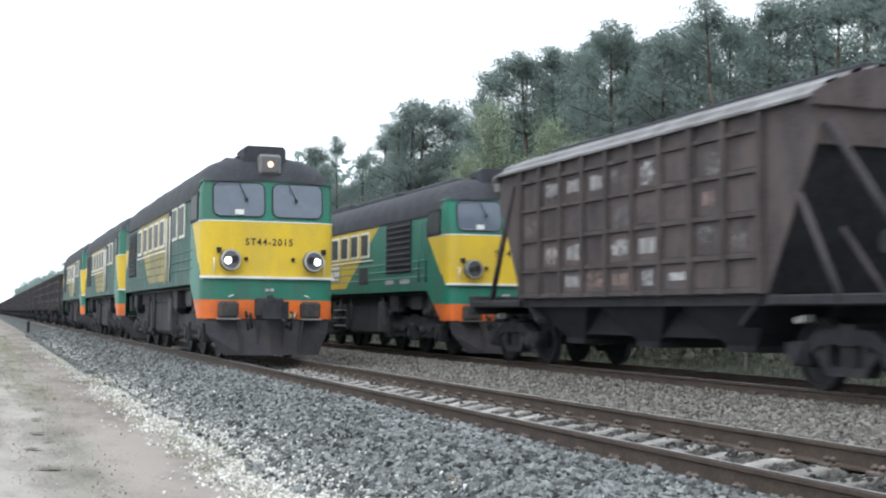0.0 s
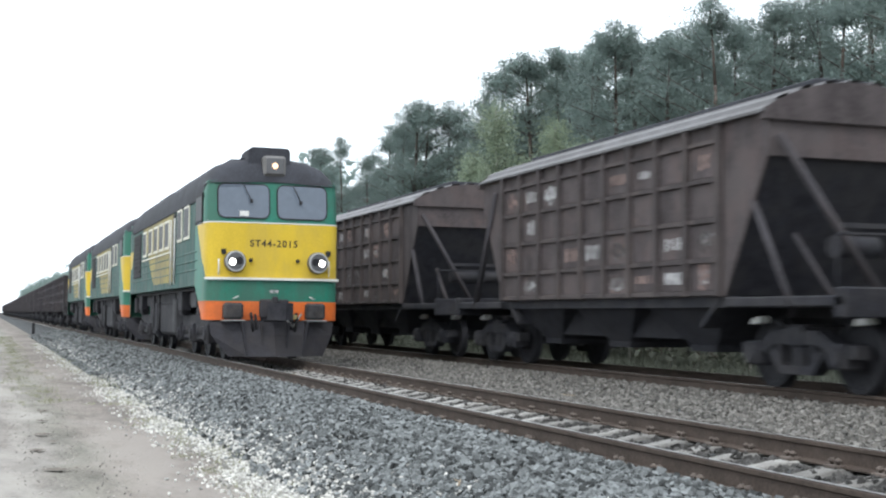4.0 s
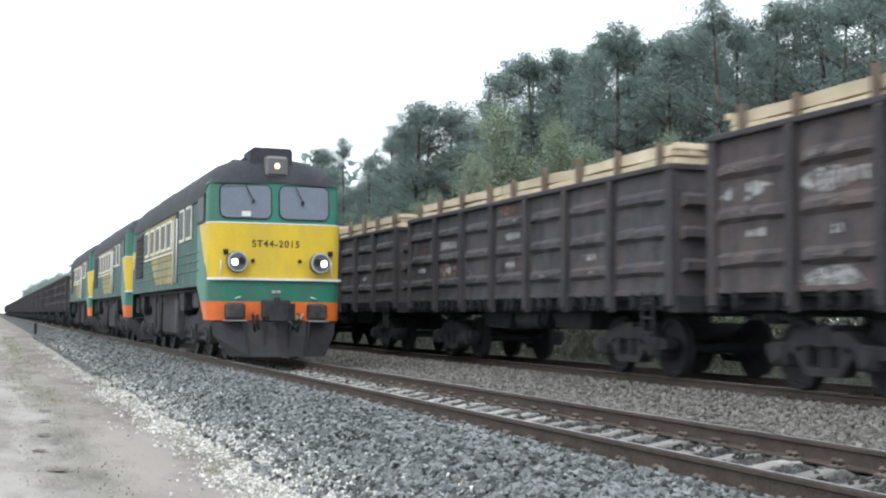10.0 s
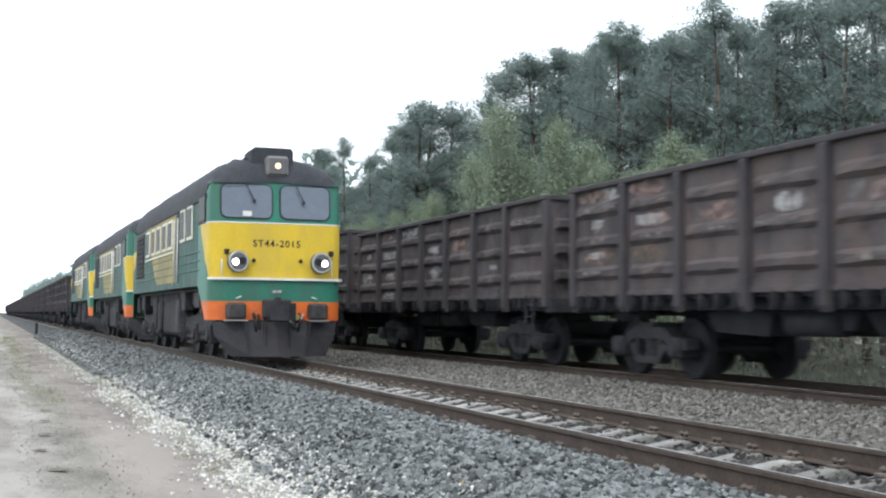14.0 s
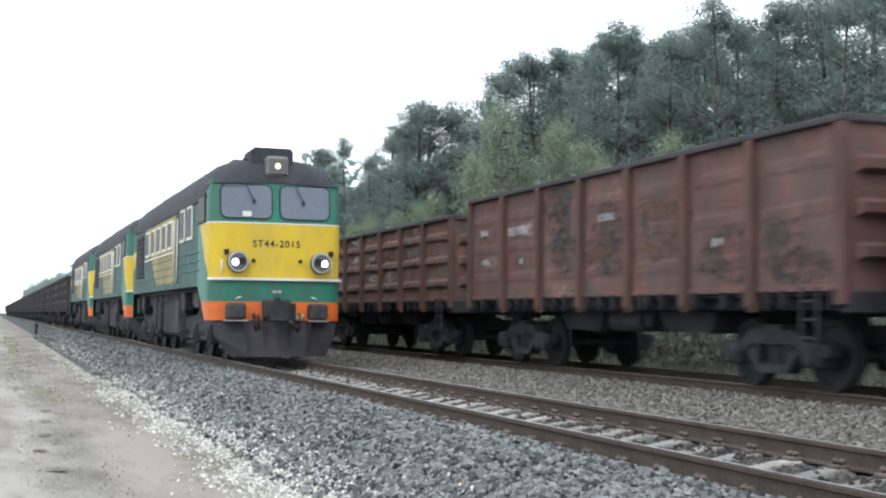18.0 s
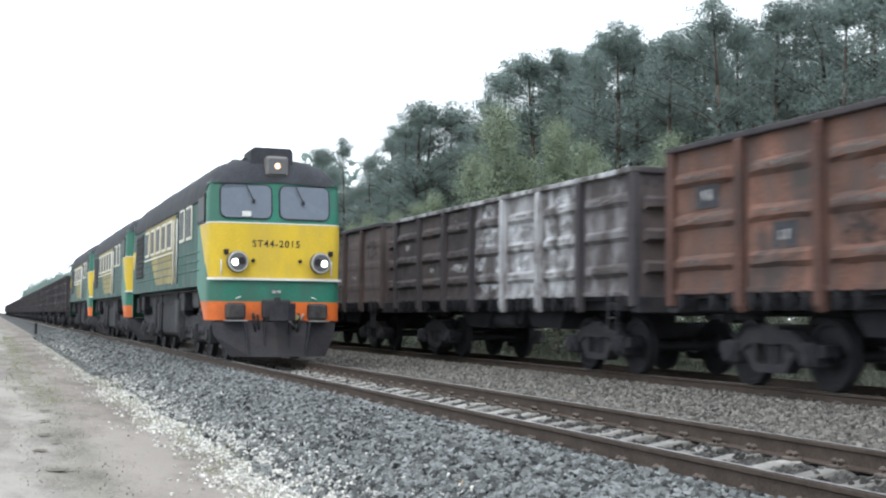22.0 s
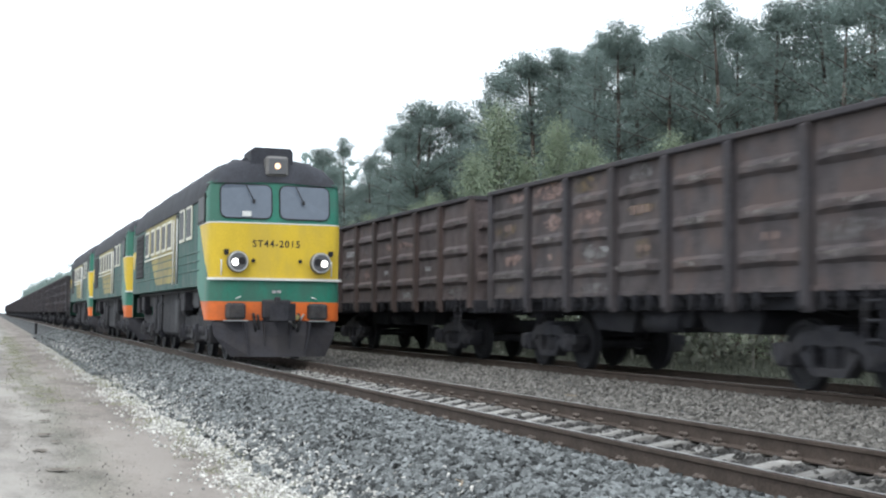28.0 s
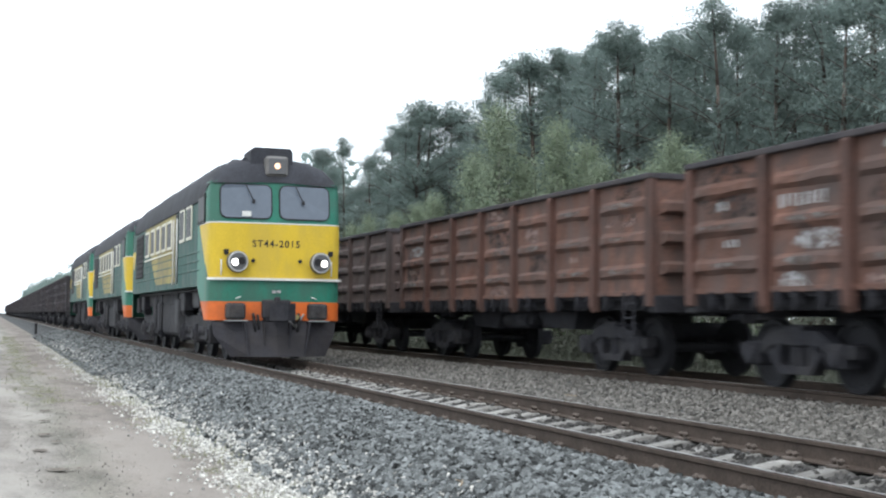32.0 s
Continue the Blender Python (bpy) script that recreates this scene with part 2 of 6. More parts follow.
MARKD = mat("dark_number_field", (0.06, 0.062, 0.07), 0.85, var=0.3, scale=7, fine=30, bump=0.0)
LAMP_ON = glow("headlamp_lit", (1.0, 0.98, 0.92), 4.0)
LAMP_TOP = glow("top_lamp_lit", (1.0, 0.66, 0.42), 1.3)
BARK = mat("pine_bark", (0.10, 0.078, 0.066), 0.95, var=0.35, scale=4, fine=20, bump=0.6)
BIRCHBARK = mat("birch_bark", (0.42, 0.41, 0.38), 0.9, var=0.35, scale=5, fine=20, bump=0.3)
NEEDLE = leaf_mat("pine_needles", (0.262, 0.335, 0.312), 0.28)
LEAF = leaf_mat("young_birch_leaves", (0.40, 0.48, 0.345), 0.2)
WEED = leaf_mat("dry_weed", (0.33, 0.33, 0.23), 0.35)
SCRUB = leaf_mat("scrub_leaves", (0.13, 0.14, 0.115), 0.4)


def wagon_paint(name, col, dust, rust=(0.165, 0.108, 0.092)):
    return mat(name, col, 0.8, var=0.32, scale=2.6, fine=22, bump=0.25, dirt=dust, dirt_amt=0.8, streak=True, objrand=0.2, dirt_scale=2.4, patch=(rust, 1.0, 1.5))


PAINT = dict(
    hopper=wagon_paint("hopper_dark_brown", (0.070, 0.058, 0.060), (0.100, 0.085, 0.085), (0.12, 0.09, 0.086)),
    rusty=wagon_paint("hopper_red_brown", (0.130, 0.084, 0.073), (0.135, 0.104, 0.096), (0.17, 0.108, 0.09)),
    dark=wagon_paint("wagon_dark_brown", (0.062, 0.053, 0.056), (0.106, 0.092, 0.092), (0.115, 0.086, 0.080)),
    black=wagon_paint("wagon_charcoal", (0.053, 0.051, 0.059), (0.093, 0.088, 0.094), (0.10, 0.082, 0.080)),
    brown=wagon_paint("wagon_brown", (0.110, 0.080, 0.076), (0.120, 0.100, 0.098), (0.14, 0.104, 0.094)),
    mauve=wagon_paint("wagon_mauve_brown", (0.102, 0.081, 0.081), (0.138, 0.117, 0.117), (0.14, 0.108, 0.10)),
    red=wagon_paint("wagon_red_oxide", (0.155, 0.076, 0.064), (0.112, 0.083, 0.076), (0.072, 0.061, 0.060)),
    orange=wagon_paint("wagon_rust_orange", (0.168, 0.088, 0.067), (0.115, 0.083, 0.075), (0.08, 0.065, 0.062)),
    lime=wagon_paint("wagon_lime_splash", (0.13, 0.12, 0.12), (0.60, 0.61, 0.64), (0.38, 0.38, 0.4)),
    chalk=wagon_paint("wagon_limewashed", (0.08, 0.069, 0.07), (0.26, 0.255, 0.27), (0.07, 0.06, 0.06)),
)


def worn_mat(name, col, cover=0.5):
    """Old paint that has flaked away in ragged patches, so that the sheet shows between."""
    m = mat(name, col, 0.85, var=0.45, scale=6, fine=30, bump=0.0)
    n, l = m.node_tree.nodes, m.node_tree.links
    tex = n.new("ShaderNodeTexNoise")
    tex.inputs["Scale"].default_value, tex.inputs["Detail"].default_value, tex.inputs["Roughness"].default_value = 8.5, 6, 0.7
    l.new(n.new("ShaderNodeTexCoord").outputs["Object"], tex.inputs["Vector"])
    r = n.new("ShaderNodeMapRange")
    r.inputs["From Min"].default_value, r.inputs["From Max"].default_value = 0.64 - cover * 0.34, 0.80 - cover * 0.34
    l.new(tex.outputs["Fac"], r.inputs["Value"])
    mix, clear = n.new("ShaderNodeMixShader"), n.new("ShaderNodeBsdfTransparent")
    l.new(r.outputs["Result"], mix.inputs["Fac"])
    l.new(clear.outputs["BSDF"], mix.inputs[1])
    l.new(n["Principled BSDF"].outputs["BSDF"], mix.inputs[2])
    l.new(mix.outputs["Shader"], n["Material Output"].inputs["Surface"])
    return m


WORN = dict(white=worn_mat("flaking_white_paint", (0.36, 0.355, 0.36), 0.65), pink=worn_mat("flaking_pink_paint", (0.25, 0.175, 0.16), 0.7), ochre=worn_mat("flaking_ochre_paint", (0.22, 0.165, 0.105), 0.5),
            rust=worn_mat("raw_orange_rust", (0.165, 0.086, 0.062), 0.5), soot=worn_mat("soot_smear", (0.062, 0.051, 0.050), 0.5), grey=worn_mat("dusty_grey_smear", (0.19, 0.18, 0.18), 0.55),
            dust=worn_mat("pale_dust_and_light_on_pressings", (0.19, 0.172, 0.165), 0.6), lime=worn_mat("dried_lime_splash", (0.60, 0.61, 0.64), 0.6))


# ---------------- mesh helpers ----------------
class Shape:
    """Collects vertices and faces of one part."""

    def __init__(self):
        self.v, self.f, self.s = [], [], []

    def poly(self, pts, smooth=False):
        i = len(self.v)
        self.v += [tuple(p) for p in pts]
        self.f.append(tuple(range(i, i + len(pts))))
        self.s.append(smooth)

    def box(self, x0, x1, y0, y1, z0, z1, bevel=0.0):
        """A box; with a bevel its twelve edges are cut."""
        if not bevel:
            i = len(self.v)
            self.v += [(x, y, z) for z in (z0, z1) for y in (y0, y1) for x in (x0, x1)]
            self.f += [tuple(i + k for k in q) for q in ((0, 2, 3, 1), (4, 5, 7, 6), (0, 1, 5, 4), (2, 6, 7, 3), (0, 4, 6, 2), (1, 3, 7, 5))]
            self.s += [False] * 6
            return self
        bm = bmesh.new()
        bmesh.ops.create_cube(bm, size=1)
        for v in bm.verts:
            v.co = ((x0 + x1) / 2 + v.co.x * (x1 - x0), (y0 + y1) / 2 + v.co.y * (y1 - y0), (z0 + z1) / 2 + v.co.z * (z1 - z0))
        bmesh.ops.bevel(bm, geom=bm.edges[:], offset=bevel, segments=1, affect="EDGES")
        self.take(bm)
        return self

    def take(self, bm):
        i = len(self.v)
        bm.verts.index_update()
        self.v += [tuple(v.co) for v in bm.verts]
        for f in bm.faces:
            self.f.append(tuple(i + v.index for v in f.verts))
            self.s.append(False)
        bm.free()

    def tube(self, a, b, r, n=10, r2=None):
        a, b = Vector(a), Vector(b)
        r2 = r if r2 is None else r2
        q = (b - a).to_track_quat("Z", "Y")
        i = len(self.v)
        for c, rad in ((a, r), (b, r2)):
            for k in range(n):
                t = 2 * math.pi * k / n
                self.v.append(tuple(c + q @ Vector((rad * math.cos(t), rad * math.sin(t), 0))))
        for k in range(n):
            self.f.append((i + k, i + (k + 1) % n, i + n + (k + 1) % n, i + n + k))
            self.s.append(True)
        self.f += [tuple(i + k for k in reversed(range(n))), tuple(i + n + k for k in range(n))]
        self.s += [False, False]
        return self

    def prism(self, pts, axis, a, b):
        """Extrudes a flat outline along axis x, y or z from a to b; pts are the two other coordinates in order."""
        def at(p, c):
            return {"x": (c, p[0], p[1]), "y": (p[0], c, p[1]), "z": (p[0], p[1], c)}[axis]
        i, n = len(self.v), len(pts)
        self.v += [at(p, a) for p in pts] + [at(p, b) for p in pts]
        for k in range(n):
            self.f.append((i + k, i + (k + 1) % n, i + n + (k + 1) % n, i + n + k))
            self.s.append(False)
        self.f += [tuple(i + k for k in reversed(range(n))), tuple(i + n + k for k in range(n))]
        self.s += [False, False]
        return self

    def loft(self, rings, smooth=True, closed=False):
        i, n = len(self.v), len(rings[0])
        for r in rings:
            self.v += [tuple(p) for p in r]
        for a in range(len(rings) - 1):
            for k in range(n if closed else n - 1):
                k2 = (k + 1) % n
                self.f.append((i + a * n + k, i + a * n + k2, i + (a + 1) * n + k2, i + (a + 1) * n + k))
                self.s.append(smooth)
        return self

    def mesh(self, name):
        me = bpy.data.meshes.new(name)
        me.from_pydata(self.v, [], self.f)
        me.polygons.foreach_set("use_smooth", self.s)
        bm = bmesh.new()
        bm.from_mesh(me)
        bmesh.ops.recalc_face_normals(bm, faces=bm.faces)
        bm.to_mesh(me)
        bm.free()
        me.update()
        return me


CACHE = {}


def cached(key, build):
    """A mesh that alike parts share."""
    if key not in CACHE:
        CACHE[key] = build().mesh(key)
    return CACHE[key]


def part(name, shape, material, parent=None, label="", at=None, turn=None):
    """Links a shape (or a shared mesh) as one mesh object under a thing or a part."""
    me = shape.mesh(name) if isinstance(shape, Shape) else shape
    if not me.materials:
        me.materials.append(material)
    ob = new(name, me)
    if me.materials[0] != material:
        ob.material_slots[0].link = "OBJECT"
        ob.material_slots[0].material = material
    if parent:
        ob.parent = parent
    if at is not None:
        ob.location = at
    if turn is not None:
        ob.rotation_euler = turn
    if label:
        ob["label"] = label
    return ob


def thing(name, label, category, group="", kind=""):
    return tagged(new(name), label, category, group, kind)

# ---------------- ground, ballast, tracks ----------------
X2, Z2 = 6.05, 0.0      # the far track: its centre and the height of its rails over the near one
LIFT = 0.107            # how far the wagon bodies sit up on their bogies
LEAD = 0.99             # the leading locomotive is a touch smaller than the waiting ones
BIG = 1.045             # the passing wagons are a little longer than the waiting ones


def strip(name, profile, y_list, material, label, category):
    s = Shape()
    s.loft([[(x, y, z) for x, z in profile] for y in y_list], smooth=False)
    ob = part(name, s, material)
    return tagged(ob, label, category, kind="structure")


YL = [-2500, -500, -60, -30, 0, 30, 60, 120, 300, 800, 2500]
strip("ground", [(-2500, -0.8), (-60, -0.8), (-9, -0.72), (-3.0, -0.72), (-2.0, -0.78), (8.0, -0.78), (9.4, -0.64), (14, -0.5), (40, -0.3), (2500, 0)], YL, GRASSY,
      "grassy forest floor beside the railway embankment", "ground")
strip("road", [(-9.0, -0.62), (-7.4, -0.60), (-6.6, -0.63), (-5.6, -0.585), (-4.9, -0.63), (-4.2, -0.60), (-3.0, -0.585), (-2.7, -0.60), (-2.6, -0.7)], YL, SAND,
      "pale sandy dirt track beside the railway", "dirt road")
ballast = strip("ballast", [(-3.05, -0.64), (-2.6, -0.44), (-2.0, -0.22), (-1.6, -0.185), (-0.9, -0.185), (-0.8, -0.215), (-0.6, -0.222), (-0.2, -0.285), (0.2, -0.285), (0.6, -0.222), (0.8, -0.215), (0.9, -0.19), (1.7, -0.195), (2.6, -0.22), (3.6, -0.195), (4.5, -0.165), (5.12, -0.165), (5.3, -0.215), (6.8, -0.215), (6.98, -0.18), (7.9, -0.2), (8.7, -0.4), (9.6, -0.68)], YL, BALLAST,
                "grey crushed stone ballast under two tracks", "ballast")


def bed(x):
    prof = ((-3.05, -0.64), (-2.6, -0.44), (-2.0, -0.22), (-1.6, -0.185), (-0.9, -0.185), (-0.8, -0.215), (-0.6, -0.222), (-0.2, -0.285), (0.2, -0.285), (0.6, -0.222), (0.8, -0.215), (0.9, -0.19), (1.7, -0.195), (2.6, -0.22), (3.6, -0.195), (4.5, -0.165), (5.12, -0.165), (5.3, -0.215), (6.8, -0.215), (6.98, -0.18), (7.9, -0.2), (8.7, -0.4), (9.6, -0.68))
    return np.interp(x, [p[0] for p in prof], [p[1] for p in prof])


SLEEPER_0 = -26.06
CUBE = np.array([(x, y, z) for z in (-1, 1) for y in (-1, 1) for x in (-1, 1)], float)
CUBE_F = np.array(((0, 2, 3, 1), (4, 5, 7, 6), (0, 1, 5, 4), (2, 6, 7, 3), (0, 4, 6, 2), (1, 3, 7, 5)))


def stone_mesh(name, xs, ys, zs, size, rng):
    """Many broken stones in one mesh: jittered blocks, turned at random."""
    n = len(xs)
    v = np.repeat(CUBE[None], n, 0) * rng.uniform(0.62, 1.0, (n, 1, 3)) + rng.uniform(-0.38, 0.38, (n, 8, 3))
    ang = rng.uniform(0, 2 * np.pi, (n, 3))
    for a, (i, j) in enumerate(((0, 1), (1, 2), (0, 2))):
        c, s = np.cos(ang[:, a])[:, None], np.sin(ang[:, a])[:, None]
        v[:, :, i], v[:, :, j] = v[:, :, i] * c - v[:, :, j] * s, v[:, :, i] * s + v[:, :, j] * c
    v *= (size * rng.uniform(0.55, 1.15, n))[:, None, None]
    v += np.stack([xs, ys, zs], 1)[:, None]
    f = CUBE_F[None] + (np.arange(n) * 8)[:, None, None]
    me = bpy.data.meshes.new(name)
    me.from_pydata(v.reshape(-1, 3).tolist(), [], f.reshape(-1, 4).tolist())
    me.update()
    return me


def stones(name, count, x0, x1, y0, y1, size, material, label, seed, dense_to=0.0, lift=0.0, keep=None, rough=0.026):
    rng = np.random.default_rng(seed)
    xs, u = rng.uniform(x0, x1, count), rng.uniform(0, 1, count)
    ys = y0 + (y1 - y0) * (u ** 1.7 if dense_to else u)
    if keep is not None:
        ok = keep(xs, ys)
        xs, ys = xs[ok], ys[ok]
    zs = np.maximum(bed(xs), -0.596) + lift + rng.uniform(-0.012, rough, len(xs))
    ob = part(name, stone_mesh(name, xs, ys, zs, size, rng), material)
    return tagged(ob, label, "ballast stones", kind="stuff")


def off_rails(xs, ys):
    """Where loose stones lie: clear of the rails and most sleepers, and ever fewer past the toe of the shoulder."""
    toe = np.random.default_rng(4).uniform(0, 1, len(xs)) < np.clip((xs + 3.16 + 0.05 * np.sin(ys * 1.7) + 0.04 * np.sin(ys * 4.3)) / 0.5, 0, 1) ** 1.5
    gap = np.abs((ys - SLEEPER_0 + 0.2975) % 0.595 - 0.2975)
    return toe & (np.abs(np.abs(xs) - 0.8) > 0.10) & ((np.abs(xs) > 0.9) | (gap > 0.095) | (np.random.default_rng(1).uniform(0, 1, len(xs)) < np.where(np.sin(ys * 2.1) > 0.5, 0.22, 0.05)))


def on_sleepers(xs, ys):
    gap = np.abs((ys - SLEEPER_0 + 0.2975) % 0.595 - 0.2975)
    return (gap < 0.12) & ((np.abs(xs - 0.05) > 0.42 + 0.12 * np.sin(ys * 3.1)) | (np.random.default_rng(2).uniform(0, 1, len(xs)) < 0.05))


def off_rails_far(xs, ys):
    return np.abs(np.abs(xs - X2) - 0.8) > 0.1


stones("ballast_stones", 46000, -3.3, -0.92, -21.5, 6, 0.029, STONE_A, "loose grey crushed granite on the near shoulder", 3, dense_to=1, lift=0.012, keep=off_rails)
stones("ballast_stones", 9500, -3.2, -0.92, 6, 60, 0.05, STONE_A, "loose grey crushed granite along the shoulder", 4, dense_to=1)
stones("ballast_stones", 16000, -0.72, 0.72, -21.5, 12, 0.031, STONE_C, "sooty crushed granite between the rails", 5, dense_to=1, rough=0.014, lift=-0.010, keep=off_rails)
stones("ballast_stones", 4500, -0.7, 0.7, -21.5, 14, 0.024, STONE_C, "stray stones on the sleepers", 8, dense_to=1, rough=0.02, lift=0.032, keep=on_sleepers)
stones("ballast_stones", 31000, 0.9, 5.22, -19, 30, 0.029, STONE_B, "buff crushed granite between the two tracks", 6, dense_to=1, keep=off_rails)
stones("ballast_stones", 7000, 5.3, 8.9, -18, 30, 0.04, STONE_B, "buff crushed granite on the far track", 7, dense_to=1, keep=off_rails_far)


def toe_stones():
    """Pale chips that spill from the shoulder's toe onto the dirt track."""
    rng = np.random.default_rng(11)
    n = 27000
    ys = -21.5 + 62 * rng.uniform(0, 1, n) ** 1.9
    xs = -3.02 + rng.normal(0, 0.19, n) - np.abs(rng.normal(0, 0.24, n)) * (rng.uniform(0, 1, n) < 0.3) + np.abs(rng.normal(0, 0.30, n)) * (rng.uniform(0, 1, n) < 0.33) + 0.10 * np.sin(ys * 0.9) + 0.07 * np.sin(ys * 2.3)
    zs = np.where(xs > -2.95, bed(np.maximum(xs, -3.05)) + 0.026, -0.592) + rng.uniform(-0.004, 0.012, n)
    ob = part("limestone_chips", stone_mesh("limestone_chips", xs, ys, zs, 0.017, rng), STONE_W)
    tagged(ob, "white limestone chips spilled along the ballast toe", "gravel", kind="stuff")
    m = 4500
    ys = -22 + 50 * rng.uniform(0, 1, m) ** 1.7
    xs = rng.uniform(-6.0, -3.3, m)
    ob = part("track_pebbles", stone_mesh("track_pebbles", xs, ys, np.full(m, -0.601), 0.007, rng), PEBBLE)
    tagged(ob, "small pebbles pressed into the sandy track", "gravel", kind="stuff")


toe_stones()

RAIL_PROFILE = [(-0.075, -0.18), (0.075, -0.18), (0.075, -0.168), (0.012, -0.15), (0.010, -0.05), (0.036, -0.036), (0.037, -0.008), (0.03, -0.002), (-0.03, -0.002), (-0.037, -0.008), (-0.036, -0.036), (-0.010, -0.05), (-0.012, -0.15), (-0.075, -0.168)]


def sleeper_shape(s=None, y=0.0):
    """A concrete sleeper: level rail seats and a middle that dips between them, sides splayed to the foot."""
    s = s or Shape()
    rings = []
    for x, top, half in ((-1.35, -0.195, 0.078), (-1.0, -0.178, 0.085), (-0.62, -0.178, 0.085), (-0.18, -0.250, 0.074), (0.18, -0.250, 0.074), (0.62, -0.178, 0.085), (1.0, -0.178, 0.085), (1.35, -0.195, 0.078)):
        rings.append([(x, y - 0.14, -0.36), (x, y + 0.14, -0.36), (x, y + half + 0.012, top - 0.012), (x, y + half, top), (x, y - half, top), (x, y - half - 0.012, top - 0.012)])
    s.loft(rings, False, True)
    s.poly(rings[0][::-1])
    s.poly(rings[-1])
    return s


def clip_shape():
    s = Shape()
    s.box(-0.065, 0.065, -0.075, 0.075, -0.178, -0.150, 0.006)
    for q in (-0.042, 0.042):
        s.tube((0, q, -0.152), (0, q, -0.10), 0.018, 6)
        s.tube((0, q, -0.130), (0, q, -0.112), 0.032, 6)
    return s


def track(xc, zc, label, y_parts):
    t = thing("railway_track", label, "railway track", kind="structure")
    t.location = (xc, 0, zc)
    for side in (-1, 1):
        s = Shape()
        s.prism(RAIL_PROFILE, "y", -700, 1500)
        s.prism([(-0.036, -0.012), (0.036, -0.012), (0.034, -0.005), (0.026, -0.002), (-0.026, -0.002), (-0.034, -0.005)], "y", -700, 1500)
        part("rail", s, RAIL_SIDE, t, "rust-brown steel rail", at=(side * 0.797, 0, 0))
        s = Shape()
        s.prism([(0.002, -0.004), (0.031, -0.004), (0.027, 0.0), (0.004, 0.0)], "y", -700, 1500)
        part("rail_head", s, RAIL_TOP, t, "polished running surface", at=(side * 0.797, 0, 0))
    y, n, far = SLEEPER_0, 0, Shape()
    for k in range(1, 200):
        b = SLEEPER_0 - 0.595 * k
        sleeper_shape(far, b)
    while y < 330:
        if n < 100 and y < y_parts:
            sl = part("sleeper", cached("sleeper", sleeper_shape), CONCRETE, t, at=(random.uniform(-0.01, 0.01), y, 0))
            if y < y_parts - 22:
                for cx in (-0.9, -0.695, 0.695, 0.9):
                    part("rail_clip", cached("rail_clip", clip_shape), RUST_CLIP, sl, at=(cx, 0, 0))
            n += 1
        else:
            sleeper_shape(far, y)
        y += 0.595
    tagged(part("far_sleepers", far, CONCRETE, t), kind="stuff")
    return t


track(0.0, 0.0, "broad gauge track on concrete sleepers, rails brown with rust", 26)
track(X2, Z2, "second broad gauge track on concrete sleepers", 12)


# ---------------- running gear ----------------
def wheelset_shape(r):
    def build():
        s = Shape()
        half = [(0.08, 0.0), (0.085, 0.60), (0.2, 0.68), (0.22, 0.70), (r * 0.88, 0.705), (r + 0.028, 0.705), (r + 0.028, 0.73), (r, 0.74), (r - 0.004, 0.835), (r * 0.86, 0.835),
                (r * 0.80, 0.80), (r * 0.40, 0.79), (r * 0.36, 0.87), (0.085, 0.88), (0.08, 1.05), (0.0, 1.05)]
        prof = [(q, -x) for q, x in reversed(half[1:])] + half
        n = 28
        s.loft([[(x, q * math.cos(2 * math.pi * k / n), q * math.sin(2 * math.pi * k / n)) for k in range(n)] for q, x in prof], smooth=False, closed=True)
        return s
    return build


def side_frame_shape():
    s = Shape()
    for a, b in ((-0.11, 0.11),):
        s.prism([(-1.25, 0.62), (-0.8, 0.64), (-0.5, 0.80), (0.5, 0.80), (0.8, 0.64), (1.25, 0.62), (1.25, 0.46), (0.78, 0.46), (0.45, 0.62), (-0.45, 0.62), (-0.78, 0.46), (-1.25, 0.46)], "x", a, b)
        s.prism([(-0.62, 0.50), (-0.36, 0.22), (0.36, 0.22), (0.62, 0.50), (0.5, 0.56), (0.28, 0.33), (-0.28, 0.33), (-0.5, 0.56)], "x", a, b)
        s.box(a, b, -0.42, -0.32, 0.3, 0.65)
        s.box(a, b, 0.32, 0.42, 0.3, 0.65)
    return s


def axle_box_shape():
    s = Shape()
    s.box(-0.16, 0.16, -0.17, 0.17, -0.16, 0.17, 0.03)
    s.tube((-0.21, 0, 0), (0.21, 0, 0), 0.12, 14)
    return s


def spring_shape():
    s = Shape()
    n, rings = 12, []
    for k in range(17):
        r = 0.20 if k % 2 else 0.15
        rings.append([(0.6 * r * math.cos(2 * math.pi * j / n), r * math.sin(2 * math.pi * j / n), 0.32 + 0.019 * k) for j in range(n)])
    s.loft(rings, closed=True)
    return s


def bolster_shape():
    s = Shape()
    s.box(-1.15, 1.15, -0.2, 0.2, 0.58, 0.88, 0.03)
    s.box(-0.3, 0.3, -0.3, 0.3, 0.86, 1.0, 0.03)
    s.box(-0.9, 0.9, -0.75, -0.65, 0.45, 0.55)
    s.box(-0.9, 0.9, 0.65, 0.75, 0.45, 0.55)
    return s


WHEELS = []     # every rolling wheelset of the moving train, with its wagon


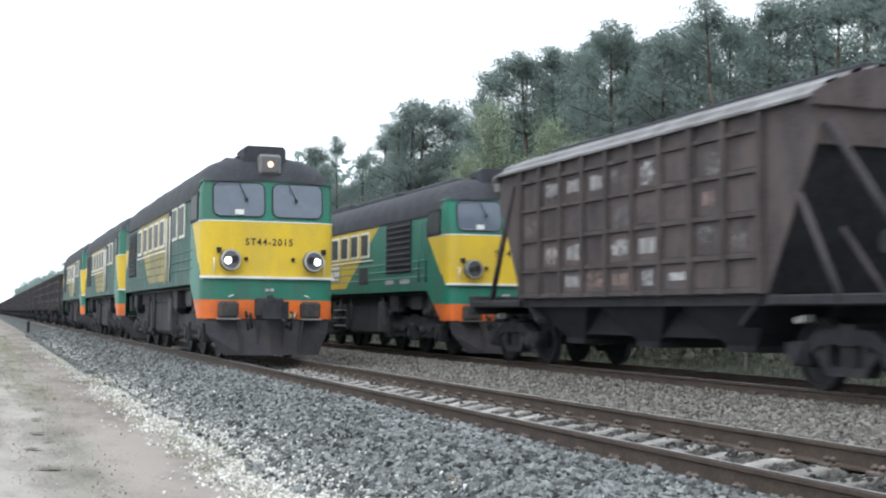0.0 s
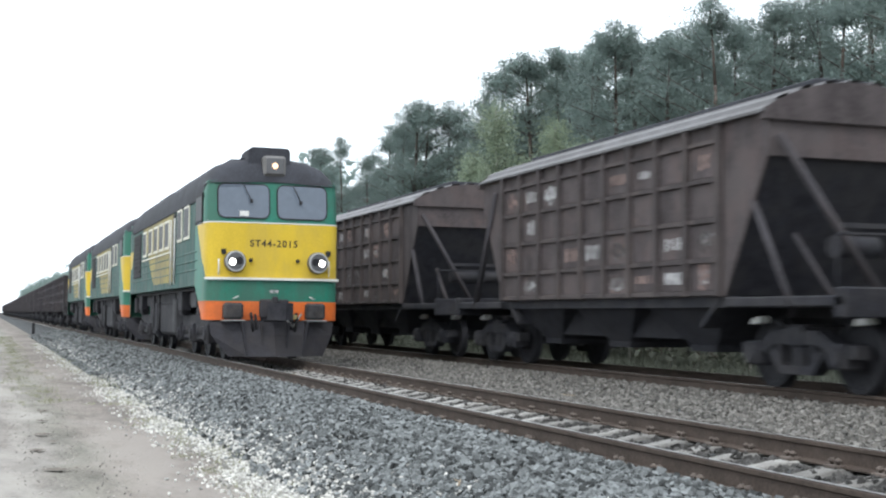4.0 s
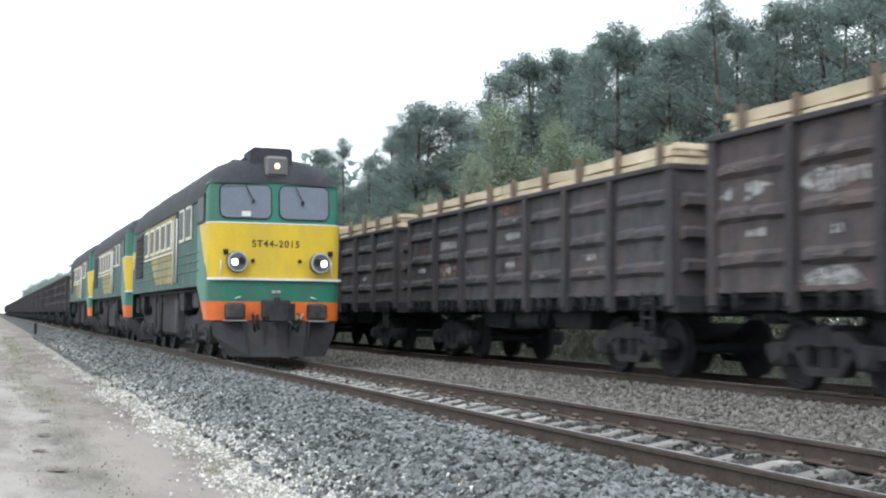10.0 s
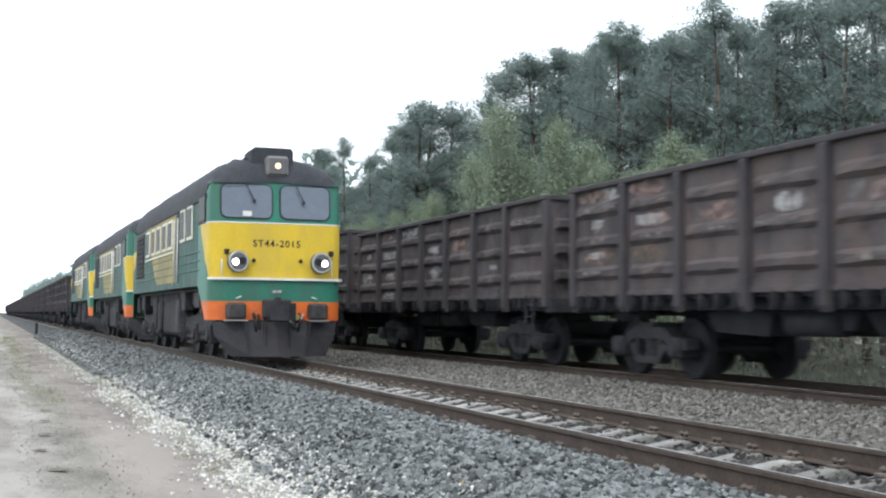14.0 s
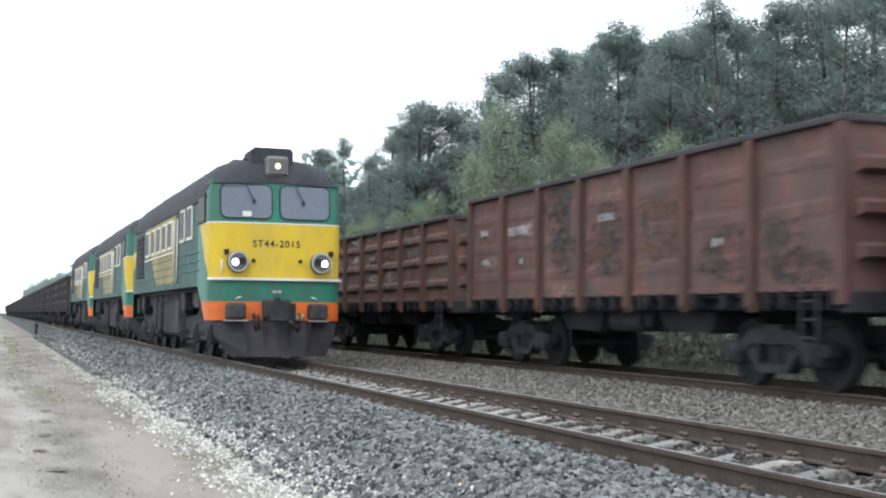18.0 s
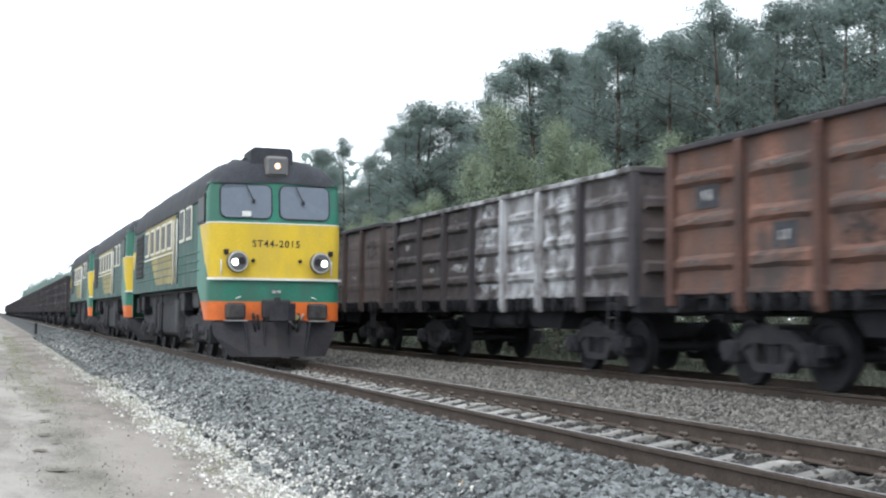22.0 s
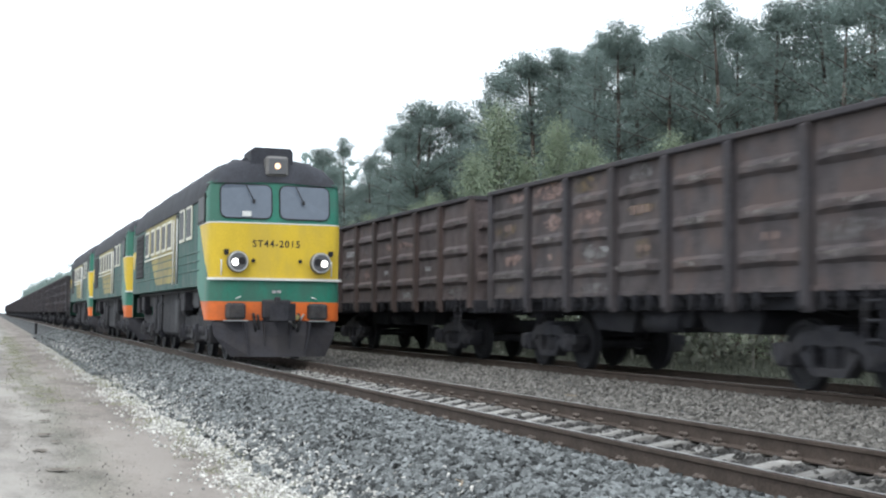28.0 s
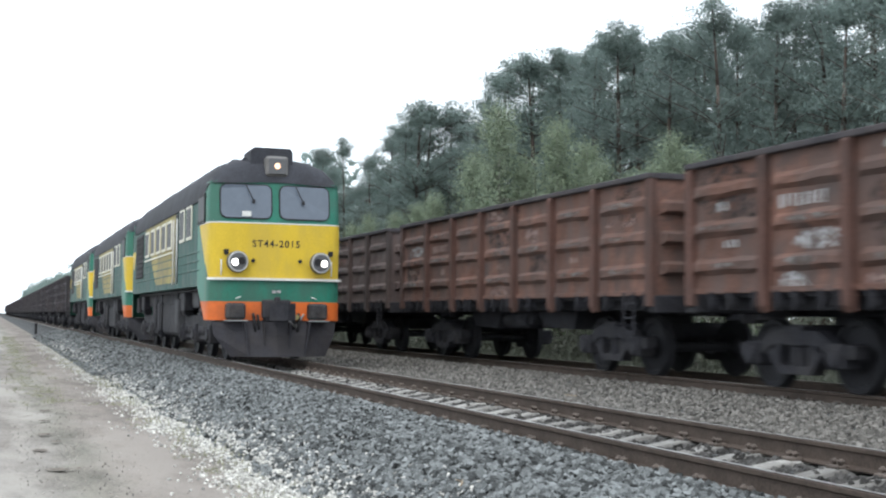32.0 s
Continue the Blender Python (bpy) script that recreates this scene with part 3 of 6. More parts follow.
def bogie(parent, y, moving=False, glints=False):
    b = part("bogie", cached("bogie_bolster", bolster_shape), UNDER, parent, "grimy two-axle bogie", at=(0, y, 0))
    for sx in (-1, 1):
        part("side_frame", cached("side_frame", side_frame_shape), UNDER, b, at=(sx * 1.03, 0, 0))
        part("spring", cached("bogie_spring", spring_shape), UNDER, b, at=(sx * 1.03, 0, 0))
        for dy in (-0.925, 0.925):
            part("axle_box", cached("axle_box", axle_box_shape), UNDER, b, at=(sx * 1.03, dy, 0.475))
            if glints and sx < 0:
                # No brake gear: a white block paints the glint on the wheel's top
                part("brake_shoe", cached("brake_shoe", lambda: Shape().prism([(-0.13, 0.0), (-0.10, 0.09), (0.10, 0.05), (0.13, -0.03)], "x", -0.09, 0.07)), WHITE, b, "white block painted in as the glint on a wheel top", at=(-0.9, dy + (0.22 if dy > 0 else -0.22), 0.90))
    for dy in (-0.925, 0.925):
        w = part("wheelset", cached("wheelset", wheelset_shape(0.475)), WHEEL, b, at=(0, dy, 0.475))
        if moving:
            WHEELS.append((w, parent, 0.475, (0, dy, 0.475)))
    return b


def coupler_shape():
    s = Shape()
    s.box(-0.10, 0.10, -0.75, 0.0, 0.93, 1.14, 0.02)
    s.prism([(-0.24, -0.78), (0.06, -0.92), (0.2, -0.86), (0.26, -0.70), (0.12, -0.6), (-0.16, -0.6)], "z", 0.88, 1.20)
    return s


# ---------------- open wagons ----------------
POSTS = [-6.43, -4.43, -2.66, -0.885, 0.885, 2.66, 4.43, 6.43]


def ribbed_sheet(top, spans, seed=0, swage=0.07):
    """Pressed steel sheet: flat by the posts, with three swages (or mere weld seams) across each panel; one connected surface."""
    def build():
        s = Shape()
        h, zs, dent = top - 1.2, [(1.2, 0.035), (1.27, 0.035), (1.275, 0.0)], random.Random(seed)
        for q in (0.20, 0.48, 0.76):
            z = 1.2 + h * q
            zs += [(z - 0.12, 0.0), (z - 0.05, swage), (z + 0.05, swage), (z + 0.12, 0.0)]
        zs.append((top - 0.06, 0.0))
        rings = []
        for a, b in spans:
            m = (b - a - 0.48) / 4
            for y, k in ((a, 0.0), (a + 0.14, 0.0), (a + 0.24, 1.0), (a + 0.24 + m, 1.0), (a + 0.24 + 2 * m, 1.0), (a + 0.24 + 3 * m, 1.0), (b - 0.24, 1.0), (b - 0.14, 0.0), (b, 0.0)):
                rings.append([(1.465 + (o * k if z > 1.28 else o) + (dent.uniform(-0.016, 0.010) * (1.0 if swage > 0.03 else 0.3) if k and z > 1.3 else 0), y, z + (dent.uniform(-0.015, 0.015) if k and 1.3 < z < top - 0.1 else 0)) for z, o in zs])
        s.loft(rings, smooth=False)
        s.loft([[(1.44, y, z) for z in (1.2, top - 0.06)] for y in (spans[0][0], spans[-1][1])], smooth=False)
        return s
    return build


def gondola_post(top):
    def build():
        s = Shape()
        s.prism([(1.46, 0.95), (1.53, 0.93), (1.575, 1.02), (1.575, top - 0.12), (1.53, top - 0.05), (1.46, top - 0.05)], "y", -0.08, 0.08)
        return s
    return build


def gondola_corner(top):
    def build():
        s = Shape()
        s.box(1.42, 1.545, -0.10, 0.10, 1.02, top - 0.03, 0.015)
        return s
    return build


def latch_shape():
    s = Shape()
    s.prism([(-0.035, 1.22), (0.035, 1.22), (0.05, 1.06), (0.01, 0.95), (-0.03, 1.02)], "x", 1.45, 1.52)
    s.prism([(0.05, 1.12), (0.11, 1.12), (0.10, 1.03), (0.06, 1.0)], "x", 1.40, 1.46)
    s.box(1.44, 1.50, -0.09, 0.10, 1.13, 1.165)
    return s


def end_wall_shape(top, upright=False):
    def build():
        s = Shape()
        if upright:
            xs = [(-1.44, 0.0)]
            for q in (-0.8, -0.27, 0.27, 0.8):
                xs += [(q - 0.12, 0.0), (q - 0.07, 0.10), (q + 0.07, 0.10), (q + 0.12, 0.0)]
            xs.append((1.44, 0.0))
            s.loft([[(x, -0.03 - o, z) for x, o in xs] for z in (1.2, top - 0.06)] + [[(x, 0.03, z) for x, o in xs] for z in (top - 0.06, 1.2)], smooth=False)
            return s
        zs = [(1.2, 0.0)]
        for q in (0.22, 0.47, 0.72):
            z = 1.2 + (top - 1.2) * q
            zs += [(z - 0.12, 0.0), (z - 0.06, 0.11), (z + 0.06, 0.11), (z + 0.12, 0.0)]
        zs.append((top - 0.06, 0.0))
        rings = [[(x, -0.03 - o * k, z) for z, o in zs] for x, k in ((-1.44, 0.0), (-1.36, 0.0), (-1.3, 1.0), (1.3, 1.0), (1.36, 0.0), (1.44, 0.0))]
        s.loft(rings + [[(x, 0.03, z) for z, o in zs] for x in (1.44, -1.44)], smooth=False)
        return s
    return build


def ladder_shape():
    s = Shape()
    for dy in (0, 0.34):
        s.box(1.56, 1.585, dy, dy + 0.035, 0.55, 1.25)
    for z in (0.60, 0.83, 1.06):
        s.box(1.56, 1.58, 0, 0.37, z, z + 0.03)
    return s


def sill_shape(half):
    def build():
        s = Shape()
        s.box(-0.28, 0.28, -half, half, 0.88, 1.2)
        s.box(-1.42, 1.42, -half + 0.35, half - 0.35, 1.14, 1.22)
        for y0, lo in ((-2.8, 0.62), (-0.95, 0.70), (0.9, 0.60)):
            s.prism([(y0, 0.95), (y0 + 0.15, lo), (y0 + 1.5, lo + 0.04), (y0 + 1.75, 0.95)], "x", -1.05, 1.05)
        s.box(-1.25, 1.25, -half + 0.4, half - 0.4, 0.97, 1.16)
        for k in range(-3, 4):
            s.prism([(-1.42, 1.15), (-0.3, 0.9), (0.3, 0.9), (1.42, 1.15)], "y", k * 1.77 - 0.06, k * 1.77 + 0.06)
        return s
    return build


def tank_shape():
    s = Shape()
    s.tube((-0.95, -0.55, 0.78), (-0.95, 0.6, 0.78), 0.17, 14)
    s.box(-1.0, -0.9, -0.1, 0.1, 0.9, 1.18)
    s.tube((0.7, -0.2, 0.8), (0.7, 0.55, 0.8), 0.13, 12)
    s.box(-0.05, 0.05, -1.9, 1.9, 0.62, 0.70)
    return s


def marks(wagon, x, spots, material, depth=0.006, rng=random):
    """Rows of small faded bars where the side bore writing that cannot be read."""
    s = Shape()
    for y, z, w, h in spots:
        n = max(1, int(w / 0.13))
        for k in range(n):
            yc, q = y - w / 2 + w * (k + 0.5) / n, rng.uniform(0.7, 1.0)
            s.box(x - depth, x, yc - w / n * rng.uniform(0.14, 0.3), yc + w / n * rng.uniform(0.14, 0.3), z - h / 2 * q, z + h / 2 * rng.uniform(0.7, 1.0))
    tagged(part("faded_markings", s, material, wagon), kind="stuff")


def wear(wagon, x, fields, rng):
    """Ragged patches of old paint, rust, splashes or painted-in light; fields: (kind, y, z, width, height)."""
    for kind in sorted(set(f[0] for f in fields)):
        s = Shape()
        for k, (what, y, z, w, h) in enumerate(fields):
            if what == kind:
                lift = x - 0.003 - 0.0012 * (k % 5)
                edge = [(y + w / 2 * math.cos(a) * rng.uniform(0.75, 1.2) * 1.15, z + h / 2 * math.sin(a) * rng.uniform(0.75, 1.2) * 1.15) for a in [q * math.pi / 5 + 0.3 for q in range(10)]]
                s.poly([(lift, p, q) for p, q in edge])
        tagged(part("worn_paint", s, WORN[kind], wagon), kind="stuff")


def lift_body(w, up=LIFT):
    """Raises the body of a wagon over its bogies and couplers."""
    for c in w.children:
        if not c.name.startswith(("bogie", "coupler")):
            c.location.z += up


def gondola(paint, label, top=3.12, moving=True, detail=True, seed=0, group="open wagons of the passing train", worn=True, upright=False, fields=False, flat=False, old=""):
    rng = random.Random(seed)
    w = thing("open_wagon", label, "railway wagon", group)
    p = PAINT[paint]
    key = "%.2f" % top
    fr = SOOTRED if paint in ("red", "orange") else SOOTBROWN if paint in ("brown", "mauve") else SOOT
    for sx in (-1, 1):
        rot = (0, 0, math.pi if sx < 0 else 0)
        if sx < 0 and detail:
            for a, b in zip(POSTS[:-1], POSTS[1:]):
                ln = (b - a) / 2
                pp = PAINT[{0: "chalk", 1: "lime", 2: "lime", 3: "chalk"}.get(POSTS.index(a), "dark")] if paint == "chalk" else p
                part("panel", cached("panel%s_%.2f_%d%d" % (key, ln, (POSTS.index(a) + seed) % 4, flat), ribbed_sheet(top, [(-ln, ln)], (POSTS.index(a) + seed) % 4, 0.012 if flat else 0.07)), pp, w, at=(0, (a + b) / 2, 0), turn=rot)
        else:
            part("side_wall", cached("side_wall" + key, ribbed_sheet(top, list(zip(POSTS[:-1], POSTS[1:])))), p, w, turn=rot)
        s_key = "top_rail" + key
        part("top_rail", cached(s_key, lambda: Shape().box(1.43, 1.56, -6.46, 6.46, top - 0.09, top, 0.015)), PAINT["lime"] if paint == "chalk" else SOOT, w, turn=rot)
        for i, y in enumerate(POSTS):
            if i in (0, 7):
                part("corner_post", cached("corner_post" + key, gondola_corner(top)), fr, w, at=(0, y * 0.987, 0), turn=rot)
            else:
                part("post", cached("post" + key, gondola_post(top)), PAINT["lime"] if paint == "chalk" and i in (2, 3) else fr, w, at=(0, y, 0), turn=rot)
        catches = random.Random(seed + 900)
        if detail and sx < 0:
            for a, b in zip(POSTS[:-1], POSTS[1:]):
                for q in (0.16, 0.38, 0.62, 0.84):
                    q += catches.uniform(-0.06, 0.06)
                    if catches.random() < 0.15:
                        continue
                    part("hatch_latch", cached("hatch_latch", latch_shape), DARKUNDER, w, at=(0, a + (b - a) * q, 0), turn=rot)
    for sy in (-1, 1):
        rot = (0, 0, 0 if sy < 0 else math.pi)
        part("end_wall", cached("end_wall" + key + str(upright), end_wall_shape(top, upright)), PAINT["dark"] if paint == "chalk" else p, w, at=(0, sy * 6.39, 0), turn=rot)
        part("end_rail", cached("end_rail" + key, lambda: Shape().box(-1.44, 1.44, -0.09, 0.05, top - 0.10, top - 0.002, 0.012)), SOOT, w, at=(0, sy * 6.39, 0), turn=rot)
        part("end_beam", cached("end_beam", lambda: Shape().box(-1.48, 1.48, -0.16, 0.1, 0.92, 1.2, 0.02)), UNDER, w, at=(0, sy * 6.35, 0), turn=rot)
        part("coupler", cached("coupler", coupler_shape), UNDER, w, at=(0, sy * 6.2, 0), turn=rot)
        bogie(w, sy * 4.325, moving)
    part("underframe", cached("underframe_open", sill_shape(6.4)), DARKUNDER, w)
    if detail:
        part("air_tank", cached("air_tank", tank_shape), UNDER, w)
        part("ladder", cached("ladder", ladder_shape), UNDER, w, at=(0, 5.6, 0), turn=None)
        lad = part("ladder", cached("ladder", ladder_shape), UNDER, w, at=(0, -5.6, 0), turn=(0, 0, math.pi))
        if worn:
            spots, h0 = [], top - 1.2
            for i, q, wd, ht in ((5, 0.62, 1.05, 0.2), (5, 0.34, 0.3, 0.14), (6, 0.64, 0.4, 0.16), (6, 0.36, 0.5, 0.12), (3, 0.62, 0.7, 0.15), (3, 0.34, 0.45, 0.12), (1, 0.34, 0.4, 0.12)):
                if rng.random() < 0.75:
                    spots.append(((POSTS[i] + POSTS[i + 1]) / 2 + rng.uniform(-0.15, 0.15), 1.2 + h0 * q, wd * rng.uniform(0.8, 1.1), ht))
            smears = []
            for word in old.split():
                kind, many, first, last = word.split(":")
                for _ in range(int(many)):
                    i = 6 - rng.randint(int(first), int(last))
                    q = rng.choice((0.07, 0.34, 0.34, 0.62, 0.62, 0.62, 0.89))
                    if kind in ("lime", "soot"):
                        q, ht = rng.uniform(0.12, 0.85), rng.uniform(0.4, 1.0)
                    else:
                        ht = rng.uniform(0.16, 0.30)
                    smears.append((kind, (POSTS[i] + POSTS[i + 1]) / 2 + rng.uniform(-0.3, 0.3), 1.2 + h0 * q, rng.uniform(0.4, 1.2) * (1.3 if kind == "soot" else 1.0), ht))
            wear(w, -1.466 if not flat else -1.482, smears, rng)
            if not flat:
                # dust and bare metal along the pressings' crests, with the light they catch painted in
                crest = []
                for a, b in zip(POSTS[:-1], POSTS[1:]):
                    for q in (0.20, 0.48, 0.76):
                        if rng.random() < 0.8:
                            crest.append(("dust", (a + b) / 2 + rng.uniform(-0.15, 0.15), 1.2 + h0 * q + 0.015, rng.uniform(0.6, 1.15), rng.uniform(0.05, 0.09)))
                wear(w, -1.548, crest, rng)
            if fields:
                for y, z, fw, fh in spots:
                    fw, fh = fw + 0.1, fh + 0.08
                    part("number_field", Shape().box(-1.470, -1.463, y - fw / 2 - 0.08, y + fw / 2 + 0.08, z - fh / 2 - 0.06, z + fh / 2 + 0.06), MARKD, w, "dark field under a faded number")
            marks(w, -1.474 if not flat else -1.49, spots, rng.choice((MARK, MARK, MARKP)), 0.008, rng)
    lift_body(w)
    return w


# ---------------- covered hopper wagons ----------------
HP = [-4.0 + 8.0 * k / 9 for k in range(10)]
HR = (1.2, 1.67, 2.24, 2.82, 3.37)


def roof_z(x, eave, ridge):
    return eave + (ridge - eave) * (1 - min(1.0, abs(x / 1.56)) ** 2.2)


def hand_wheel_shape():
    s, n = Shape(), 18
    for x0, x1 in ((-1.54, -1.50),):
        rings = []
        for x, r in ((x0, 0.21), (x1, 0.21), (x1, 0.165), (x0, 0.165), (x0, 0.21)):
            rings.append([(x, r * math.cos(2 * math.pi * k / n), 0.86 + r * math.sin(2 * math.pi * k / n)) for k in range(n)])
        s.loft(rings, smooth=False, closed=True)
    for k in range(4):
        a = math.pi * k / 4
        s.tube((-1.52, 0.17 * math.cos(a), 0.86 + 0.17 * math.sin(a)), (-1.52, -0.17 * math.cos(a), 0.86 - 0.17 * math.sin(a)), 0.02, 6)
    s.tube((-1.56, 0, 0.86), (-1.1, 0, 0.86), 0.05, 8)
    return s


def hopper(paint, label, seed=0, wheels_on_side=False, star=False):
    rng = random.Random(seed)
    w = thing("hopper_wagon", label, "railway wagon", "hopper wagons of the passing train")
    p = PAINT[paint]
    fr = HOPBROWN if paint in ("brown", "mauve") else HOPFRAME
    p = PAINT["hopper"] if paint == "dark" else PAINT["rusty"] if paint == "brown" else p
    eave, ridge = 3.64, 4.07

    def side():
        s = Shape()
        s.prism([(-5.17, eave), (-5.17, 3.08), (-4.08, 1.15), (4.08, 1.15), (5.17, 3.08), (5.17, eave)], "x", 1.44, 1.47)
        return s

    def slope(yd=1):
        s = Shape()
        s.prism([(5.10, 3.06), (4.03, 1.18), (3.4, 0.7), (3.4, 0.78), (3.98, 1.24), (5.03, 3.06)], "x", -1.44, 1.44)
        return s

    def roof():
        s = Shape()
        prof = []
        for k in range(97):
            x = -1.57 + 3.14 * k / 96
            prof.append((x, roof_z(x, eave, ridge) + (0.05 if (k // 6) % 2 else 0.0)))
        prof = [(-1.57, eave - 0.04)] + prof + [(1.57, eave - 0.04), (1.54, eave - 0.04)] + [(x * 0.985, z - 0.05) for x, z in reversed(prof)] + [(-1.54, eave - 0.04)]
        s.loft([[(x, y, z) for x, z in prof] for y in (-5.21, 5.21)], smooth=False, closed=True)
        return s

    def hatchway():
        s = Shape()
        s.box(-0.5, 0.5, -4.9, 4.9, ridge - 0.05, ridge + 0.11, 0.02)
        return s

    def gable():
        s = Shape()
        xs = [-1.55 + 3.1 * k / 12 for k in range(13)]
        pts = [(x, roof_z(x, eave, ridge) + 0.01) for x in xs] + [(1.55, eave - 0.1), (-1.55, eave - 0.1)]
        s.prism(pts, "y", -0.03, 0.03)
        s.box(-1.58, 1.58, -0.06, 0.06, eave - 0.14, eave - 0.06)
        return s

    def funnel():
        s = Shape()
        s.loft([[(-1.4, -1.33, 1.16), (1.4, -1.33, 1.16), (1.4, 1.33, 1.16), (-1.4, 1.33, 1.16)],
                [(-0.95, -0.35, 0.42), (0.95, -0.35, 0.42), (0.95, 0.35, 0.42), (-0.95, 0.35, 0.42)]], smooth=False, closed=True)
        s.box(-0.98, 0.98, -0.38, 0.38, 0.34, 0.44)
        return s

    for sx in (-1, 1):
        rot = (0, 0, math.pi if sx < 0 else 0)
        part("side_wall", cached("hopper_side", side), p, w, turn=rot)
        for y in HP:
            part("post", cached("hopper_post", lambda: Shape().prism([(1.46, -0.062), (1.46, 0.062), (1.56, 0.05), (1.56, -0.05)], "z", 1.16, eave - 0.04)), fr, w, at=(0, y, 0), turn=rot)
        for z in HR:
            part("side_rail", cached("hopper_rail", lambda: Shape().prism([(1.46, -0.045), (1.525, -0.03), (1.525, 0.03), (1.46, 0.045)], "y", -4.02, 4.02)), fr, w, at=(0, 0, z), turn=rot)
        if sx < 0:
            for a, b in zip(HP[:-1], HP[1:]):
                for z0, z1 in zip(HR[:-1], HR[1:]):
                    part("panel", cached("hopper_panel%.2f" % (z1 - z0), lambda: Shape().box(-1.478, -1.469, 0.055, 8.0 / 9 - 0.055, 0.055, z1 - z0 - 0.055)), p, w, at=(0, a, z0))
    part("roof", cached("hopper_roof", roof), ZINC, w, "grey ribbed zinc roof")
    part("loading_hatch", cached("hopper_hatch", hatchway), ROOF, w, "dark roof hatch along the ridge")
    for sy in (-1, 1):
        rot = (0, 0, math.pi if sy < 0 else 0)
        part("end_wall", cached("hopper_end_wall", lambda: Shape().box(-1.46, 1.46, 5.11, 5.16, 3.02, eave)), p, w, turn=rot)
        # dark gear material: the end slope's dirt and its shade, both put into colour
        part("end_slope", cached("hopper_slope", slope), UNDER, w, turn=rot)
        part("gable", cached("hopper_gable", gable), p, w, at=(0, sy * 5.18, 0), turn=rot)
        for sx in (-1, 1):
            part("strut", cached("hopper_strut_a%d" % sx, lambda: Shape().tube((sx * 1.36, 5.24, 3.3), (sx * 0.35, 6.0, 1.16), 0.055, 4)), SOOT, w, turn=rot)
            part("strut", cached("hopper_strut_b%d_%d" % (sx, sy), lambda: Shape().tube((sx * 1.50, 4.42, 3.35) if sy > 0 else (sx * 1.44, 4.75, 2.45), (sx * 1.46, 5.65, 1.0), 0.06, 4)), SOOT, w, turn=rot)
            part("strut", cached("hopper_strut_c%d" % sx, lambda: Shape().tube((sx * 0.85, 4.85, 2.0), (sx * 0.85, 5.7, 1.12), 0.05, 4)), SOOT, w, turn=rot)
        part("platform", cached("hopper_platform", lambda: Shape().box(-1.5, 1.5, 4.1, 6.75, 1.0, 1.14, 0.02)), UNDER, w, turn=rot)
        part("end_beam", cached("hopper_end_beam", lambda: Shape().box(-1.5, 1.5, 6.55, 6.78, 0.86, 1.24, 0.02)), UNDER, w, turn=rot)
        part("coupler", cached("coupler", coupler_shape), UNDER, w, at=(0, sy * 6.6, 0), turn=(0, 0, 0 if sy < 0 else math.pi))
        bogie(w, sy * 5.25, True, True)
    part("brake_cylinder", cached("brake_cylinder", lambda: Shape().tube((-0.75, -5.55, 1.80), (-0.08, -5.55, 1.80), 0.15, 14).tube((0.10, -5.55, 1.80), (0.72, -5.55, 1.80), 0.15, 14).box(-0.7, 0.75, -5.62, -5.48, 2.05, 2.12)), UNDER, w)
    part("handrail", cached("hopper_handrail", lambda: Shape().tube((-1.4, -6.5, 1.9), (1.4, -6.5, 1.9), 0.02, 6).tube((-1.4, -6.5, 1.1), (-1.4, -6.5, 1.9), 0.02, 6).tube((1.4, -6.5, 1.1), (1.4, -6.5, 1.9), 0.02, 6)), UNDER, w)
    for k, y in enumerate((-2.7, 0, 2.7)):
        part("discharge_funnel", cached("funnel", funnel), DARKUNDER, w, at=(0, y, 0))
    part("trough", cached("hopper_trough", lambda: Shape().prism([(-3.75, 1.1), (-3.2, 0.52), (3.2, 0.52), (3.75, 1.1)], "x", -1.0, 1.0)), DARKUNDER, w, "dark discharge trough")
    part("underframe", cached("hopper_sill", lambda: Shape().box(-0.25, 0.25, -6.6, 6.6, 0.86, 1.1)), UNDER, w)
    for sx in (-1, 1):
        part("side_sill", cached("hopper_side_sill", lambda: Shape().box(1.25, 1.42, -4.2, 4.2, 1.0, 1.16)), UNDER, w, turn=(0, 0, 0 if sx > 0 else math.pi))
    if wheels_on_side:
        for y in (1.9, -0.6, -1.35):
            part("hand_wheel", cached("hand_wheel", hand_wheel_shape), LAMPGREY, w, "pale iron hand wheel", at=(0, y, 0))
    if star:
        pts = [(3.62 + (0.30 if k % 2 == 0 else 0.13) * math.sin(k * math.pi / 5), 1.45 + (0.24 if k % 2 == 0 else 0.10) * math.cos(k * math.pi / 5)) for k in range(10)]
        part("star_mark", Shape().prism(pts, "x", -1.488, -1.478), WHITE, w, "white painted star")
    spots = []
    for _ in range(7 if paint == "brown" else rng.randint(11, 15)):
        i = rng.randint(1, 9)
        r = rng.choice((1.44, 1.44, 1.95, 1.95, 2.53, 3.1))
        spots.append(((HP[i - 1] + HP[i]) / 2, r, rng.uniform(0.3, 0.66), rng.uniform(0.12, 0.3)))
    smears = []
    for _ in range(5 if paint == "brown" else 11):
        i = rng.randint(0, 8)
        smears.append((rng.choice(("grey", "grey", "grey", "pink", "soot")), (HP[i] + HP[i + 1]) / 2 + rng.uniform(-0.1, 0.1), rng.choice((1.44, 1.95, 2.53, 3.1)) + rng.uniform(-0.08, 0.08), rng.uniform(0.3, 0.62), rng.uniform(0.2, 0.4)))
    for i in rng.sample(range(9), 3):
        smears.append(("white", (HP[i] + HP[i + 1]) / 2, rng.choice((1.40, 1.40, 1.95, 3.1)), rng.uniform(0.4, 0.6), rng.uniform(0.2, 0.34)))
    wear(w, -1.479, smears, rng)
